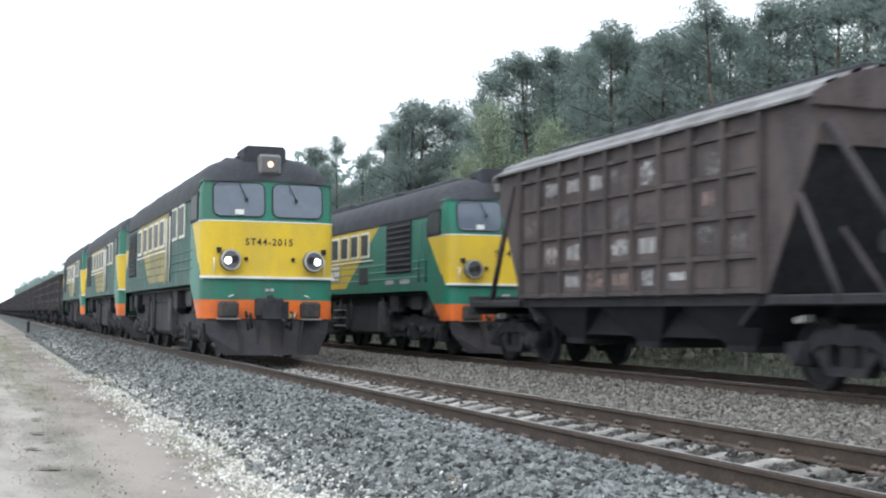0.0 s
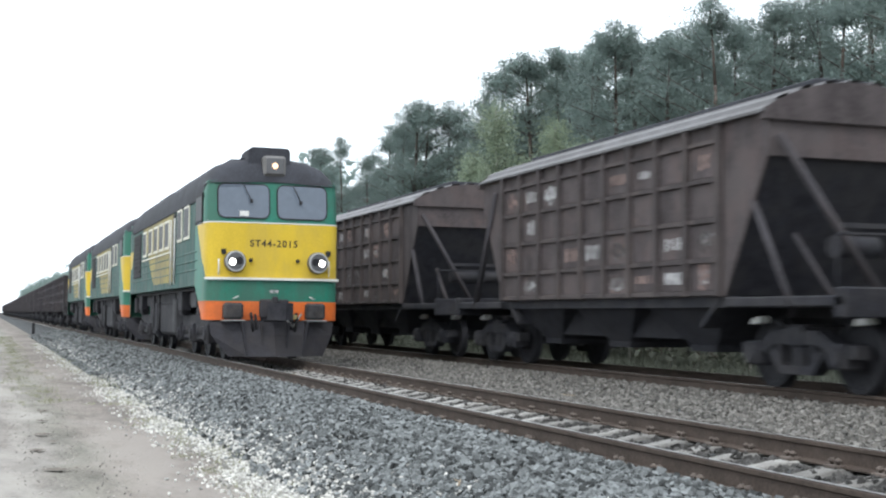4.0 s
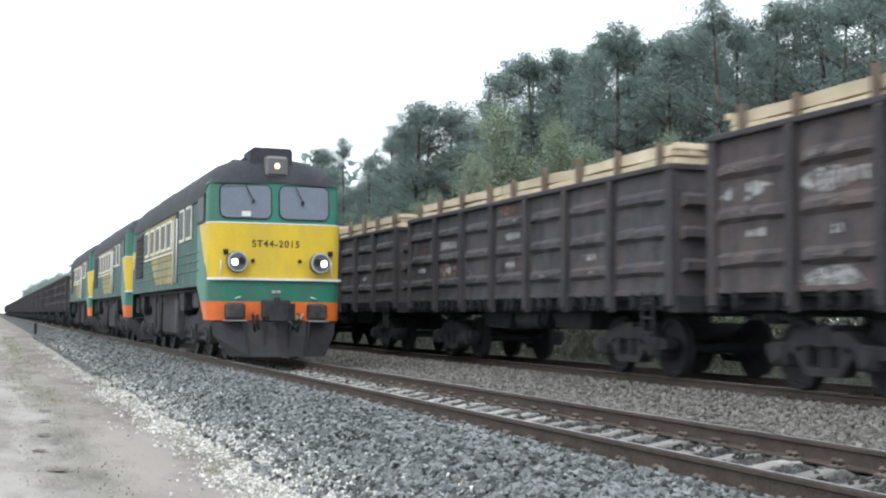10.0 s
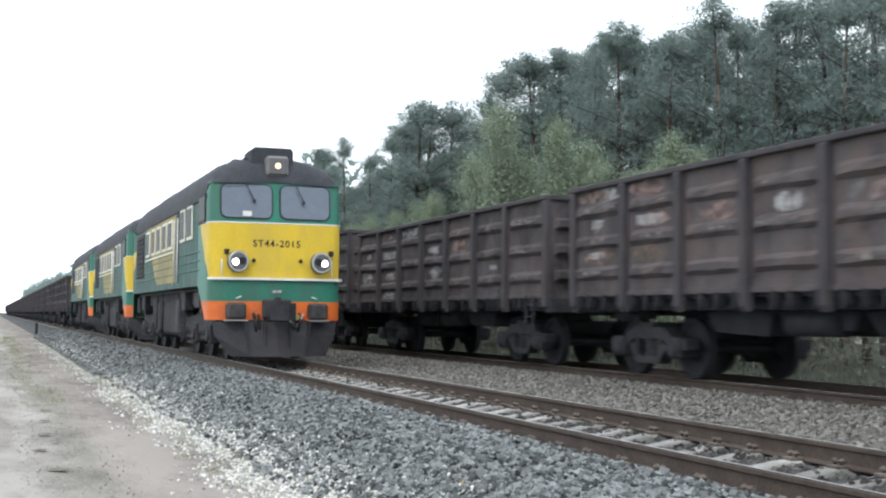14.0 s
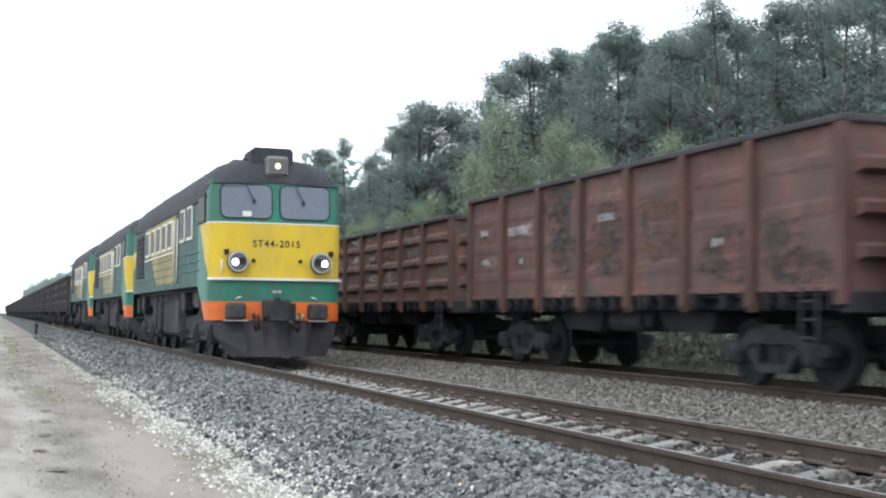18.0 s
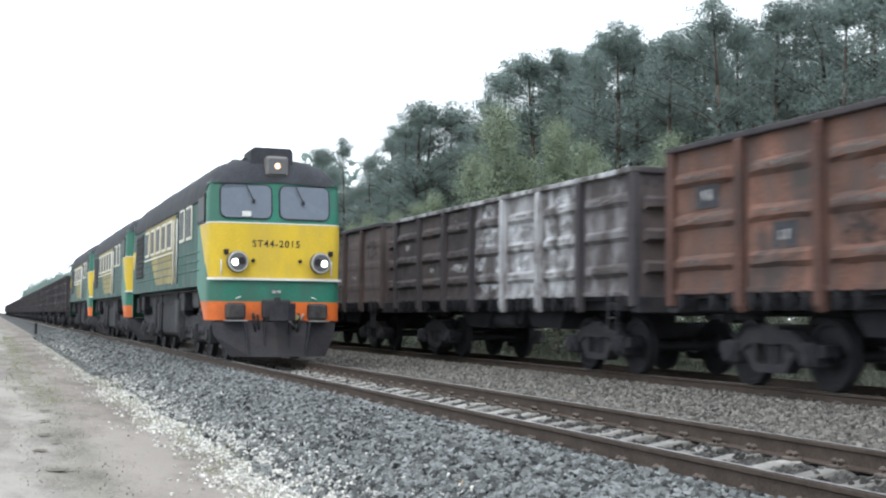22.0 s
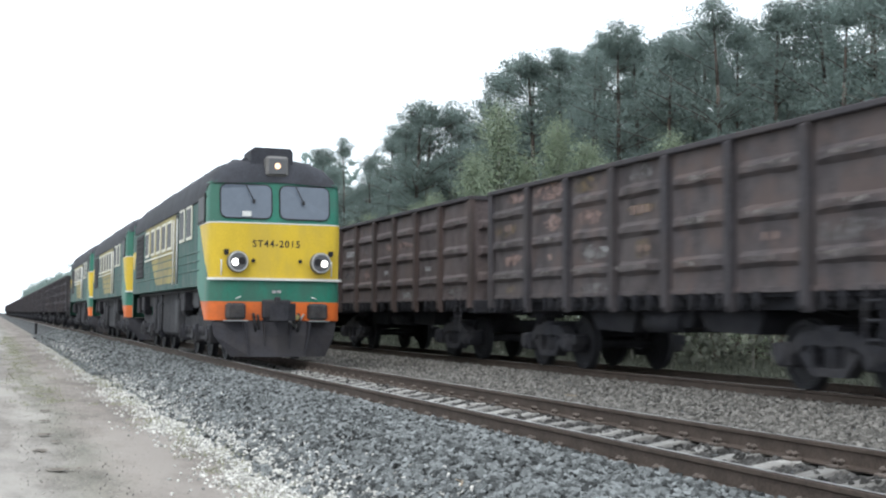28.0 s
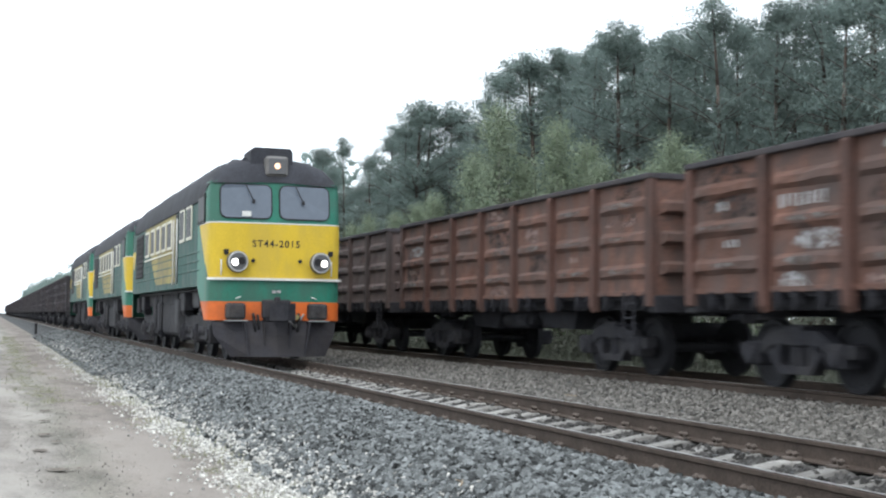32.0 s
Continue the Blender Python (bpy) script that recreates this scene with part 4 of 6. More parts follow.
    marks(w, -1.480, [((HP[i] + HP[i + 1]) / 2, 3.12, 0.5, 0.24) for i in (6, 7)], MARK, 0.008, rng)
    marks(w, -1.478, spots[4:], MARK, 0.008, rng)
    marks(w, -1.478, spots[:4], MARKP, 0.008, rng)
    lift_body(w)
    return w


# ---------------- locomotives ----------------
PLAN = [(0.0, 0.0), (0.6, 0.0), (1.12, 0.02), (1.3, 0.055), (1.41, 0.13), (1.46, 0.24), (1.475, 0.40)]


def plan_path(ends, out=0.0, rake=0.0):
    """The outline of the nose seen from above, from one side at depth ends round the front to the other."""
    half = []
    for x, y in PLAN + [(1.475, max(ends, 0.4))]:
        y2 = min(y, ends)
        x2 = x if y2 == y else float(np.interp(y2, [p[1] for p in PLAN], [p[0] for p in PLAN]))
        half.append((x2 + (out if x2 > 1.3 else 0), y2 - (out if y2 < 0.2 else 0) + rake))
    return [(-x, y) for x, y in reversed(half[1:])] + half


def half_width(z):
    """Half the body's width at height z, under the curve of the roof."""
    return float(np.interp(z, [3.45, 3.70, 3.95, 4.2], [1.475, 1.455, 1.38, 1.17]))


def band(s, z0, z1, e0, e1, out=0.0, r0=0.0, r1=0.0, steps=1):
    rings = []
    for k in range(steps + 1):
        q = k / steps
        z = z0 + (z1 - z0) * q
        rings.append([(max(-half_width(z) - out, min(half_width(z) + out, x)), y, z) for x, y in plan_path(e0 + (e1 - e0) * q, out, r0 + (r1 - r0) * q)])
    s.loft(rings, smooth=True)
    return s


BODY = 15.75
ROOF_SECTION = [(1.482, 3.45), (1.46, 3.70), (1.37, 3.98), (1.15, 4.20), (0.85, 4.32), (0.4, 4.39), (0.0, 4.41)]


def roof_ring(y, k):
    """The roof's cross-section at y; k is 1 where it is full and falls towards the rounded end."""
    half = [(x if z < 3.5 else x * (0.90 + 0.10 * k), 3.45 + (z - 3.45) * k if z > 3.5 else 3.45) for x, z in ROOF_SECTION]
    half = [(x, max(z, 3.45 + (z0 - 3.45) * 0.36)) for (x, z), (_, z0) in zip(half, ROOF_SECTION)]
    e = min(y, BODY - y) - 0.06
    lim = float(np.interp(e, [0.0, 0.04, 0.08, 0.16, 0.30, 0.5], [1.16, 1.28, 1.37, 1.44, 1.475, 1.49]))
    low = 3.755 if e < 0.32 else float(np.interp(e, [0.32, 0.9], [3.755, 3.45]))
    half = [(min(x, lim, half_width(max(z, low)) + 0.012), max(z, low)) for x, z in half]
    return [(-x, y, z) for x, z in half] + [(x, y, z) for x, z in reversed(half[:-1])]


def louvre_part(parent, y0, y1, z0, z1, x=-1.475):
    fr = part("louvre", Shape().box(x - 0.02, x + 0.01, y0, y1, z0, z1, 0.008), BLACK, parent, "dark ventilation louvre")
    n = 9
    for k in range(n):
        z = z0 + 0.08 + (z1 - z0 - 0.16) * k / (n - 1)
        part("slat", Shape().prism([(x - 0.02, z), (x - 0.055, z - 0.05), (x - 0.05, z - 0.055), (x - 0.02, z - 0.015)], "y", y0 + 0.04, y1 - 0.04), UNDERLOCO, fr)
    return fr


def side_window(parent, y0, y1, z0, z1, x, frame_mat):
    out = -1 if x < 0 else 1
    f = part("side_window", Shape().box(min(x, x + out * 0.03), max(x, x + out * 0.03), y0 - 0.07, y1 + 0.07, z0 - 0.07, z1 + 0.07, 0.008), frame_mat, parent)
    part("pane", Shape().box(min(x + out * 0.028, x + out * 0.036), max(x + out * 0.028, x + out * 0.036), y0, y1, z0, z1), DARKPANE, f)


def loco_bogie(parent, y, moving):
    def frame_shape():
        s = Shape()
        for sx in (-1, 1):
            s.prism([(-2.55, 0.95), (-2.5, 0.72), (-1.2, 0.66), (1.2, 0.66), (2.5, 0.72), (2.55, 0.95)], "x", sx * 1.08 - 0.07, sx * 1.08 + 0.07)
        s.box(-1.1, 1.1, -0.3, 0.3, 0.66, 1.0)
        s.box(-1.1, 1.1, -2.5, -2.35, 0.66, 0.92)
        s.box(-1.1, 1.1, 2.35, 2.5, 0.66, 0.92)
        for sx in (-1, 1):
            for yy in (-1.1, 1.1):
                s.box(sx * 1.12 - 0.06, sx * 1.12 + 0.06, yy - 0.5, yy + 0.5, 0.42, 0.50)
                for q in (-0.28, 0.28):
                    s.tube((sx * 1.14, yy + q, 0.5), (sx * 1.14, yy + q, 0.7), 0.11, 10)
            s.tube((sx * 1.18, -1.75, 1.05), (sx * 1.18, -1.15, 1.05), 0.12, 10)
            s.tube((sx * 1.18, 1.15, 1.05), (sx * 1.18, 1.75, 1.05), 0.12, 10)
        return s
    b = part("bogie", cached("loco_bogie", frame_shape), UNDERLOCO, parent, "grimy three-axle bogie", at=(0, y, 0))
    for dy in (-2.1, 0, 2.1):
        for sx in (-1, 1):
            part("axle_box", cached("loco_axle_box", lambda: Shape().box(-0.13, 0.13, -0.2, 0.2, 0.33, 0.76, 0.03).tube((-0.18, 0, 0.525), (0.18, 0, 0.525), 0.14, 14)), UNDER, b, at=(sx * 1.1, dy, 0))
        w = part("wheelset", cached("loco_wheelset", wheelset_shape(0.525)), WHEEL, b, at=(0, dy, 0.525))
        if moving:
            WHEELS.append((w, parent, 0.525, (0, dy, 0.525)))


def text_mesh(words, size, depth):
    cu = bpy.data.curves.new("lettering", "FONT")
    cu.body, cu.size, cu.extrude, cu.align_x, cu.align_y = words, size, depth, "CENTER", "CENTER"
    cu.offset = 0.003
    cu.space_character = 1.2
    ob = new("lettering_source", cu)
    me = bpy.data.meshes.new_from_object(ob.evaluated_get(bpy.context.evaluated_depsgraph_get()))
    bpy.data.objects.remove(ob)
    bpy.data.curves.remove(cu)
    return me


NUMBER = text_mesh("ST44-2015", 0.205, 0.004)
NUMBER2 = text_mesh("ST44", 0.235, 0.004)


def loco_nose(w, lit, number, wrap):
    """The cab's front, built in the space of the locomotive, facing -y."""
    part("cab_shell", band(band(band(Shape(), 0.86, 1.62, 0.5, 1.62), 1.62, 2.92, 1.62, 1.62), 2.92, 3.80, 1.62, 1.62, 0, 0.0, 0.10, 4), GREEN, w, "green painted cab front")
    part("cab_back", Shape().box(-1.40, 1.40, 0.42, 0.5, 1.3, 3.6), GREEN, w)
    part("yellow_panel", band(Shape(), 1.74, 2.91, *wrap, 0.006, steps=3), YELLOW, w, "bright yellow front panel")
    part("orange_beam", band(Shape(), 0.86, 1.255, 0.5, 1.05, 0.006), ORANGE, w, "orange buffer beam")
    part("white_rail", band(band(Shape(), 1.705, 1.755, 0.17, 0.17, 0.065), 1.755, 1.756, 0.13, 0.13, 0.065, 0, 0.06), WHITE, w, "white step rail under the yellow panel")
    part("white_line", band(Shape(), 2.905, 2.93, 1.3, 1.3, 0.012), WHITE, w, "thin white line")
    for sx in (-1, 1):
        g = []
        for q, ins in ((0, 0.0), (1, 0.026)):
            x0, x1, z0, z1, r = 0.075 + ins, 1.225 - ins, 3.0 + ins, 3.75 - ins, 0.16 - ins
            ring = []
            for cx, cz, a0 in ((x1 - r, z1 - r, 0), (x0 + r, z1 - r, 90), (x0 + r, z0 + r, 180), (x1 - r, z0 + r, 270)):
                for k in range(5):
                    t = radians(a0 + k * 22.5)
                    x, z = cx + r * math.cos(t), cz + r * math.sin(t)
                    ring.append((sx * x - 0.03, (z - 2.92) * 0.114 + (0.035 if x > 1.12 else 0.015) * (x > 1.05) - 0.022 - 0.008 * q, z))
            g.append(ring)
        s = Shape()
        s.poly(g[0])
        s.loft([g[0], [(x, y + 0.05, z) for x, y, z in g[0]]], closed=True)
        f = part("windscreen", s, BLACK, w, "windscreen in a black rubber seal")
        s = Shape()
        s.poly(g[1])
        part("pane", s, PANE, f, "grey reflecting pane")
        wx = sx * 0.55 - 0.03
        part("wiper", Shape().tube((wx - 0.12, -0.02, 3.72), (wx + 0.05, -0.045, 3.38), 0.012, 6).box(wx + 0.02, wx + 0.08, -0.055, -0.03, 3.33, 3.41), BLACK, w, "black wiper")
        lx = sx * 0.917 + 0.044
        h = part("headlight", Shape().tube((lx, 0.02, 2.09), (lx, -0.15, 2.09), 0.225, 28).tube((lx, -0.15, 2.09), (lx, -0.175, 2.09), 0.225, 28, 0.205), LAMPGREY, w, "round headlight in a dull steel ring")
        part("rim", Shape().tube((lx, -0.165, 2.09), (lx, -0.182, 2.09), 0.222, 28, 0.21), STEEL, h, "bright steel rim")
        part("reflector", Shape().tube((lx, -0.178, 2.09), (lx, -0.186, 2.09), 0.182, 24), REFLECTOR, h, "grey reflector")
        part("dark_lens", Shape().tube((lx - sx * 0.075, -0.184, 2.10), (lx - sx * 0.075, -0.20, 2.10), 0.08, 20), BLACK, h, "unlit lens")
        part("bulb", Shape().tube((lx + sx * 0.068, -0.184, 2.075), (lx + sx * 0.068, -0.205, 2.075), 0.074, 20, 0.062), LAMP_ON if lit else DARKPANE, h, "lit lamp" if lit else "dark lamp")
        part("marker_lamp", Shape().tube((sx * 1.16 + 0.05, 0.04, 2.27), (sx * 1.16 + 0.05, -0.08, 2.27), 0.045, 10).box(sx * 1.16 + 0.05 - 0.05, sx * 1.16 + 0.05 + 0.05, -0.06, 0.03, 2.28, 2.35, 0.01), BLACK, w, "small dark marker lamp")
        part("socket", Shape().tube((sx * 0.52, 0.02, 2.12), (sx * 0.52, -0.06, 2.12), 0.042, 10), BLACK, w)
        part("hand_grip", Shape().tube((sx * 1.22, -0.06, 1.80), (sx * 1.22, -0.06, 2.12), 0.014, 6).tube((sx * 1.22, 0.05, 2.12), (sx * 1.22, -0.06, 2.12), 0.014, 6), WHITE, w, "white hand grip")
        part("buffer_box", Shape().box(sx * 0.905 - 0.21, sx * 0.905 + 0.21, -0.22, 0.05, 0.875, 1.225, 0.05).tube((sx * 0.905, -0.2, 1.06), (sx * 0.905, -0.235, 1.06), 0.06, 14).tube((sx * 0.905, -0.23, 1.06), (sx * 0.905, -0.24, 1.06), 0.03, 10), BUFFER, w, "dark steel box on the buffer beam")
        part("buffer_step", Shape().box(sx * 0.905 - 0.24, sx * 0.905 + 0.24, -0.25, 0.02, 0.845, 0.865), STEEL, w)
        part("beam_grip", Shape().tube((sx * 0.78, -0.04, 1.36), (sx * 0.90, -0.04, 1.31), 0.014, 6), WHITE, w)
        part("air_hose", Shape().tube((sx * 0.50, -0.02, 1.0), (sx * 0.50, -0.12, 0.9), 0.035, 8).tube((sx * 0.50, -0.12, 0.9), (sx * 0.46, -0.10, 0.62), 0.032, 8).tube((sx * 0.40, -0.02, 0.98), (sx * 0.38, -0.1, 0.66), 0.03, 8), BLACK, w, "black air hose")
    part("coupler", Shape().box(-0.28, 0.31, -0.08, 0.3, 0.80, 1.26, 0.06).box(-0.12, 0.14, -0.62, 0.0, 0.92, 1.16, 0.03).prism([(-0.28, -0.70), (0.08, -0.88), (0.24, -0.82), (0.3, -0.62), (0.14, -0.5), (-0.2, -0.5)], "z", 0.86, 1.22), UNDER, w, "heavy dark automatic coupler")
    part("hose_cap", Shape().tube((0.44, -0.06, 0.93), (0.44, -0.16, 0.93), 0.055, 10), SIDEYEL, w, "yellow hose cap")
    part("coupler_chain", Shape().tube((0.2, -0.3, 0.9), (0.42, -0.08, 0.72), 0.022, 6).tube((0.42, -0.08, 0.72), (0.62, -0.04, 1.0), 0.022, 6), STEEL, w, "pale lifting chain")
    part("coupler_bracket", Shape().box(-0.32, 0.32, -0.10, 0.0, 0.90, 1.30, 0.03).box(-0.06, 0.06, -0.2, -0.08, 1.2, 1.36, 0.02), PLOW, w)
    pl = Shape()
    pl.loft([[(-1.38, 0.12, 0.84), (-0.75, -0.02, 0.84), (0, -0.06, 0.84), (0.75, -0.02, 0.84), (1.38, 0.12, 0.84)],
             [(-1.34, 0.10, 0.55), (-0.75, -0.12, 0.55), (0, -0.18, 0.55), (0.75, -0.12, 0.55), (1.34, 0.10, 0.55)],
             [(-0.98, 0.0, 0.10), (-0.6, -0.22, 0.10), (0, -0.30, 0.10), (0.6, -0.22, 0.10), (1.12, 0.0, 0.10)],
             [(-0.98, 0.05, 0.10), (-0.6, -0.17, 0.10), (0, -0.25, 0.10), (0.6, -0.17, 0.10), (1.12, 0.05, 0.10)],
             [(-1.38, 0.17, 0.84), (-0.75, 0.03, 0.84), (0, 0.0, 0.84), (0.75, 0.03, 0.84), (1.38, 0.17, 0.84)]], smooth=False)
    plough = part("plough", pl, PLOW, w, "dark grey rail guard plough")
    for x in (-0.72, -0.3, 0.3, 0.72):
        part("stiffener", Shape().prism([(x - 0.02, 0.82), (x + 0.02, 0.82), (x * 0.85 + 0.02, 0.16), (x * 0.85 - 0.02, 0.16)], "y", -0.22, -0.05), PLOW, plough)
    if number:
        nm = part("running_number", number, LETTER, w, "black running number", at=(-0.01, -0.008, 2.475), turn=(radians(90), 0, 0))
    part("plate", Shape().box(-0.09, -0.005, -0.02, 0.0, 1.44, 1.50).box(0.01, 0.10, -0.02, 0.0, 1.44, 1.50), MARK, w, "small pale plate")
    part("paper_card", Shape().box(-0.78, -0.58, -0.034, -0.031, 3.05, 3.16), WHITE, w, "white paper card behind the windscreen")
    # top lamp and its box
    part("lamp_box", Shape().prism([(-0.54, 4.05), (-0.54, 4.5), (-0.46, 4.57), (0.34, 4.57), (0.40, 4.5), (0.40, 4.05)], "y", 0.32, 1.15), ROOF, w, "dark box over the cab")
    h = part("top_lamp", Shape().box(-0.25, 0.25, 0.06, 0.5, 3.93, 4.37, 0.05), LAMPGREY, w, "square grey top lamp housing")
    part("reflector", Shape().box(-0.19, 0.19, 0.045, 0.065, 3.98, 4.32, 0.008), REFLECTOR, h)
    part("bulb", Shape().tube((0, 0.05, 4.15), (0, 0.02, 4.15), 0.066, 18, 0.055), LAMP_TOP if lit else DARKPANE, h, "warm lit lamp" if lit else "dark lamp")


def locomotive(label, group, lit=True, moving=False, louvre=False, number=None):
    w = thing("diesel_locomotive", label, "locomotive", group)
    loco_nose(w, lit, number, (0.24, 1.5) if louvre else (0.22, 1.3))
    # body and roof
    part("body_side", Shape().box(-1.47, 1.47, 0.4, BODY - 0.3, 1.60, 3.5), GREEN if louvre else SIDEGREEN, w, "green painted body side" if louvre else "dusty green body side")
    part("sole_bar", Shape().box(-1.18, 1.18, 0.4, BODY - 0.3, 1.20, 1.61), UNDERLOCO, w)
    rings = [roof_ring(y, k) for y, k in ((0.07, 0.34), (0.10, 0.48), (0.17, 0.64), (0.28, 0.79), (0.45, 0.91), (0.7, 0.98), (1.1, 1.0), (BODY - 1.1, 1.0), (BODY - 0.45, 0.91), (BODY - 0.17, 0.64), (BODY - 0.07, 0.34))]
    part("roof", Shape().loft(rings), ROOF, w, "dark sooty arched roof")
    for y in (2.2, 5.2, 8.2, 11.2):
        part("roof_seam", Shape().loft([[(x, yy, z + 0.02) for x, _, z in roof_ring(5, 1)] for yy in (y, y + 0.06)]), ROOF, w)
    part("roof_hatch", Shape().box(-0.72, 0.72, 1.7, 5.7, 4.16, 4.46, 0.05), ROOF, w, "raised roof hatch")
    part("fan_hatch", Shape().box(-0.80, 0.80, 6.2, 9.9, 4.12, 4.48, 0.05).tube((0, 8.0, 4.46), (0, 8.0, 4.54), 0.7, 20), ROOF, w, "raised roof fan housing")
    part("exhaust", Shape().box(-0.3, 0.3, 10.4, 11.0, 4.2, 4.56, 0.03), ROOF, w, "sooty exhaust outlet")
    part("rear_hatch", Shape().box(-0.72, 0.72, 11.3, 14.3, 4.14, 4.55, 0.05), ROOF, w, "raised roof hatch over the radiators")
    part("grab_bar", Shape().tube((-1.1, 0.2, 3.84), (1.1, 0.2, 3.84), 0.012, 6), LAMPDARK, w)
    part("horn", Shape().tube((-0.62, 1.1, 4.3), (-0.62, 0.6, 4.3), 0.04, 8, 0.07), ROOF, w)
    # far end: the other cab's front
    part("rear_shell", Shape().loft([[(-x, BODY - y, z) for x, y in plan_path(0.5, 0, r)] for z, r in ((0.86, 0), (2.92, 0), (3.80, 0.1))]), GREEN, w)
    part("rear_panel", Shape().loft([[(-x, BODY - y, z) for x, y in plan_path(e, 0.006)] for z, e in ((1.74, 0.22), (2.91, 1.24))]), YELLOW, w)
    part("rear_coupler", Shape().box(-0.12, 0.14, BODY, BODY + 0.7, 0.92, 1.16, 0.03), PLOW, w)
    for sx in (-1, 1):
        x = sx * 1.47
        def plate(nm, pts, m, lift=0.006):
            return part(nm, Shape().prism(pts, "x", x, x + sx * lift), m, w)
        if louvre:
            plate("yellow_flash", [(5.65, 3.46), (11.6, 3.46), (11.6, 1.76), (9.1, 1.76)], YELLOW)
            wins = ((6.65, 7.35), (7.75, 8.45), (8.85, 9.55), (9.95, 10.65))
        else:
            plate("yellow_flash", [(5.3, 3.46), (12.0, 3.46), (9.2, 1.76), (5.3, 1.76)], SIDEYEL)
            wins = ((6.0, 6.7), (7.15, 7.85), (8.35, 9.05), (9.6, 10.3), (10.95, 11.65))
        for a, b in wins:
            side_window(w, a, b, 2.68, 3.28, x + sx * 0.004, CREAM)
        plate("window_sill_line", [(wins[0][0] - 0.4, 2.54), (wins[-1][1] + 0.3, 2.54), (wins[-1][1] + 0.3, 2.50), (wins[0][0] - 0.4, 2.50)], CREAM, 0.03)
        # the cab: window and door
        if louvre and sx < 0:
            louvre_part(w, 2.8, 4.95, 2.10, 3.44, x)
            side_window(w, 0.62, 1.42, 2.99, 3.5, x, BLACK)
            for y0 in (2.95, 4.25):
                part("pale_plate", Shape().box(x - 0.012, x, y0, y0 + 0.75, 1.80, 1.92), MARK, w, "small pale plate")
            crest = part("crest_board", Shape().box(x - 0.014, x, 9.75, 10.95, 1.98, 2.50), SIDEYEL, w, "yellow board of a faded white crest")
            for z0, z1 in ((2.02, 2.09), (2.14, 2.30), (2.36, 2.46)):
                for y0 in (9.85, 10.2, 10.55):
                    part("crest_bar", Shape().box(x - 0.022, x - 0.012, y0, y0 + 0.26, z0, z1), WHITE, crest)
            for z in (0.62, 0.86, 1.10):
                part("step", Shape().box(x + 0.05, x + 0.25, 9.65, 10.65, z, z + 0.035), STEEL, w, "pale worn footstep")
            for y in (1.5, 2.05):
                part("grip_rail", Shape().tube((x - 0.05, y, 1.8), (x - 0.05, y, 3.3), 0.018, 6), SIDEGREEN, w)
            part("vent", Shape().box(x - 0.02, x, 6.75, 7.6, 1.85, 2.32), DARKPANE, w)
        else:
            side_window(w, 0.62, 1.42, 2.99, 3.5, x, BLACK)
            side_window(w, 2.55, 3.25, 2.75, 3.40, x, CREAM)
            side_window(w, 3.75, 4.4, 2.75, 3.40, x, CREAM)
            # flat black plate paints the shade inside the open doorway
            part("door", Shape().box(min(x, x + sx * 0.012), max(x, x + sx * 0.012), 4.8, 5.25, 1.75, 3.42), BLACK, w, "black plate for the shade inside an open side door")
            for y in (4.7, 5.35):
                part("grip_rail", Shape().tube((x + sx * 0.05, y, 1.7), (x + sx * 0.05, y, 3.3), 0.018, 6), WHITE, w, "white grip rail")
        if not (louvre and sx < 0):
            louvre_part(w, 12.4, 14.3, 2.05, 3.36, x) if sx < 0 else None
        for z in (1.95, 2.15, 2.35):
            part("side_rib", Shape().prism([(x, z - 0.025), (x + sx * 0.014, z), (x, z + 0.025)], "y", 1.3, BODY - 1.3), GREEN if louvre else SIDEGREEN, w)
        part("gutter", Shape().box(min(x, x + sx * 0.03), max(x, x + sx * 0.03), 1.2, BODY - 1.2, 3.45, 3.49), ROOF, w)
    part("fuel_tank", Shape().box(-1.22, 1.22, 6.3, 9.5, 0.42, 1.3, 0.08), UNDER, w, "grimy fuel tank")
    part("battery_box", Shape().box(-1.30, 1.30, 9.6, 10.7, 0.5, 1.3, 0.04), UNDER, w, "grimy equipment box")
    gear = random.Random(9)
    for sx in (-1, 1):
        for y, ln, z0, z1 in ((0.95, 0.5, 0.95, 1.45), (1.7, 0.35, 1.1, 1.5), (2.6, 0.8, 1.12, 1.48), (4.3, 0.6, 1.05, 1.5), (5.6, 0.55, 0.5, 1.35), (10.9, 0.5, 0.7, 1.4), (13.1, 0.7, 1.1, 1.5), (14.6, 0.5, 1.0, 1.48)):
            a, b = sorted((sx * 1.12, sx * (1.28 + gear.uniform(0, 0.1))))
            part("equipment_box", Shape().box(a, b, y, y + ln, z0, z1, 0.025), UNDER if gear.random() < 0.5 else LAMPDARK, w, "grimy equipment box")
        part("air_pipe", Shape().tube((sx * 1.3, 0.8, 1.53), (sx * 1.3, BODY - 0.8, 1.53), 0.025, 6), LAMPDARK, w)
        for y in (5.75, 9.0, 10.2):
            part("air_pipe", Shape().tube((sx * 1.32, y, 0.55), (sx * 1.32, y, 1.5), 0.03, 6), LAMPDARK, w)
    loco_bogie(w, 3.55, moving)
    loco_bogie(w, BODY - 3.55, moving)
    return w


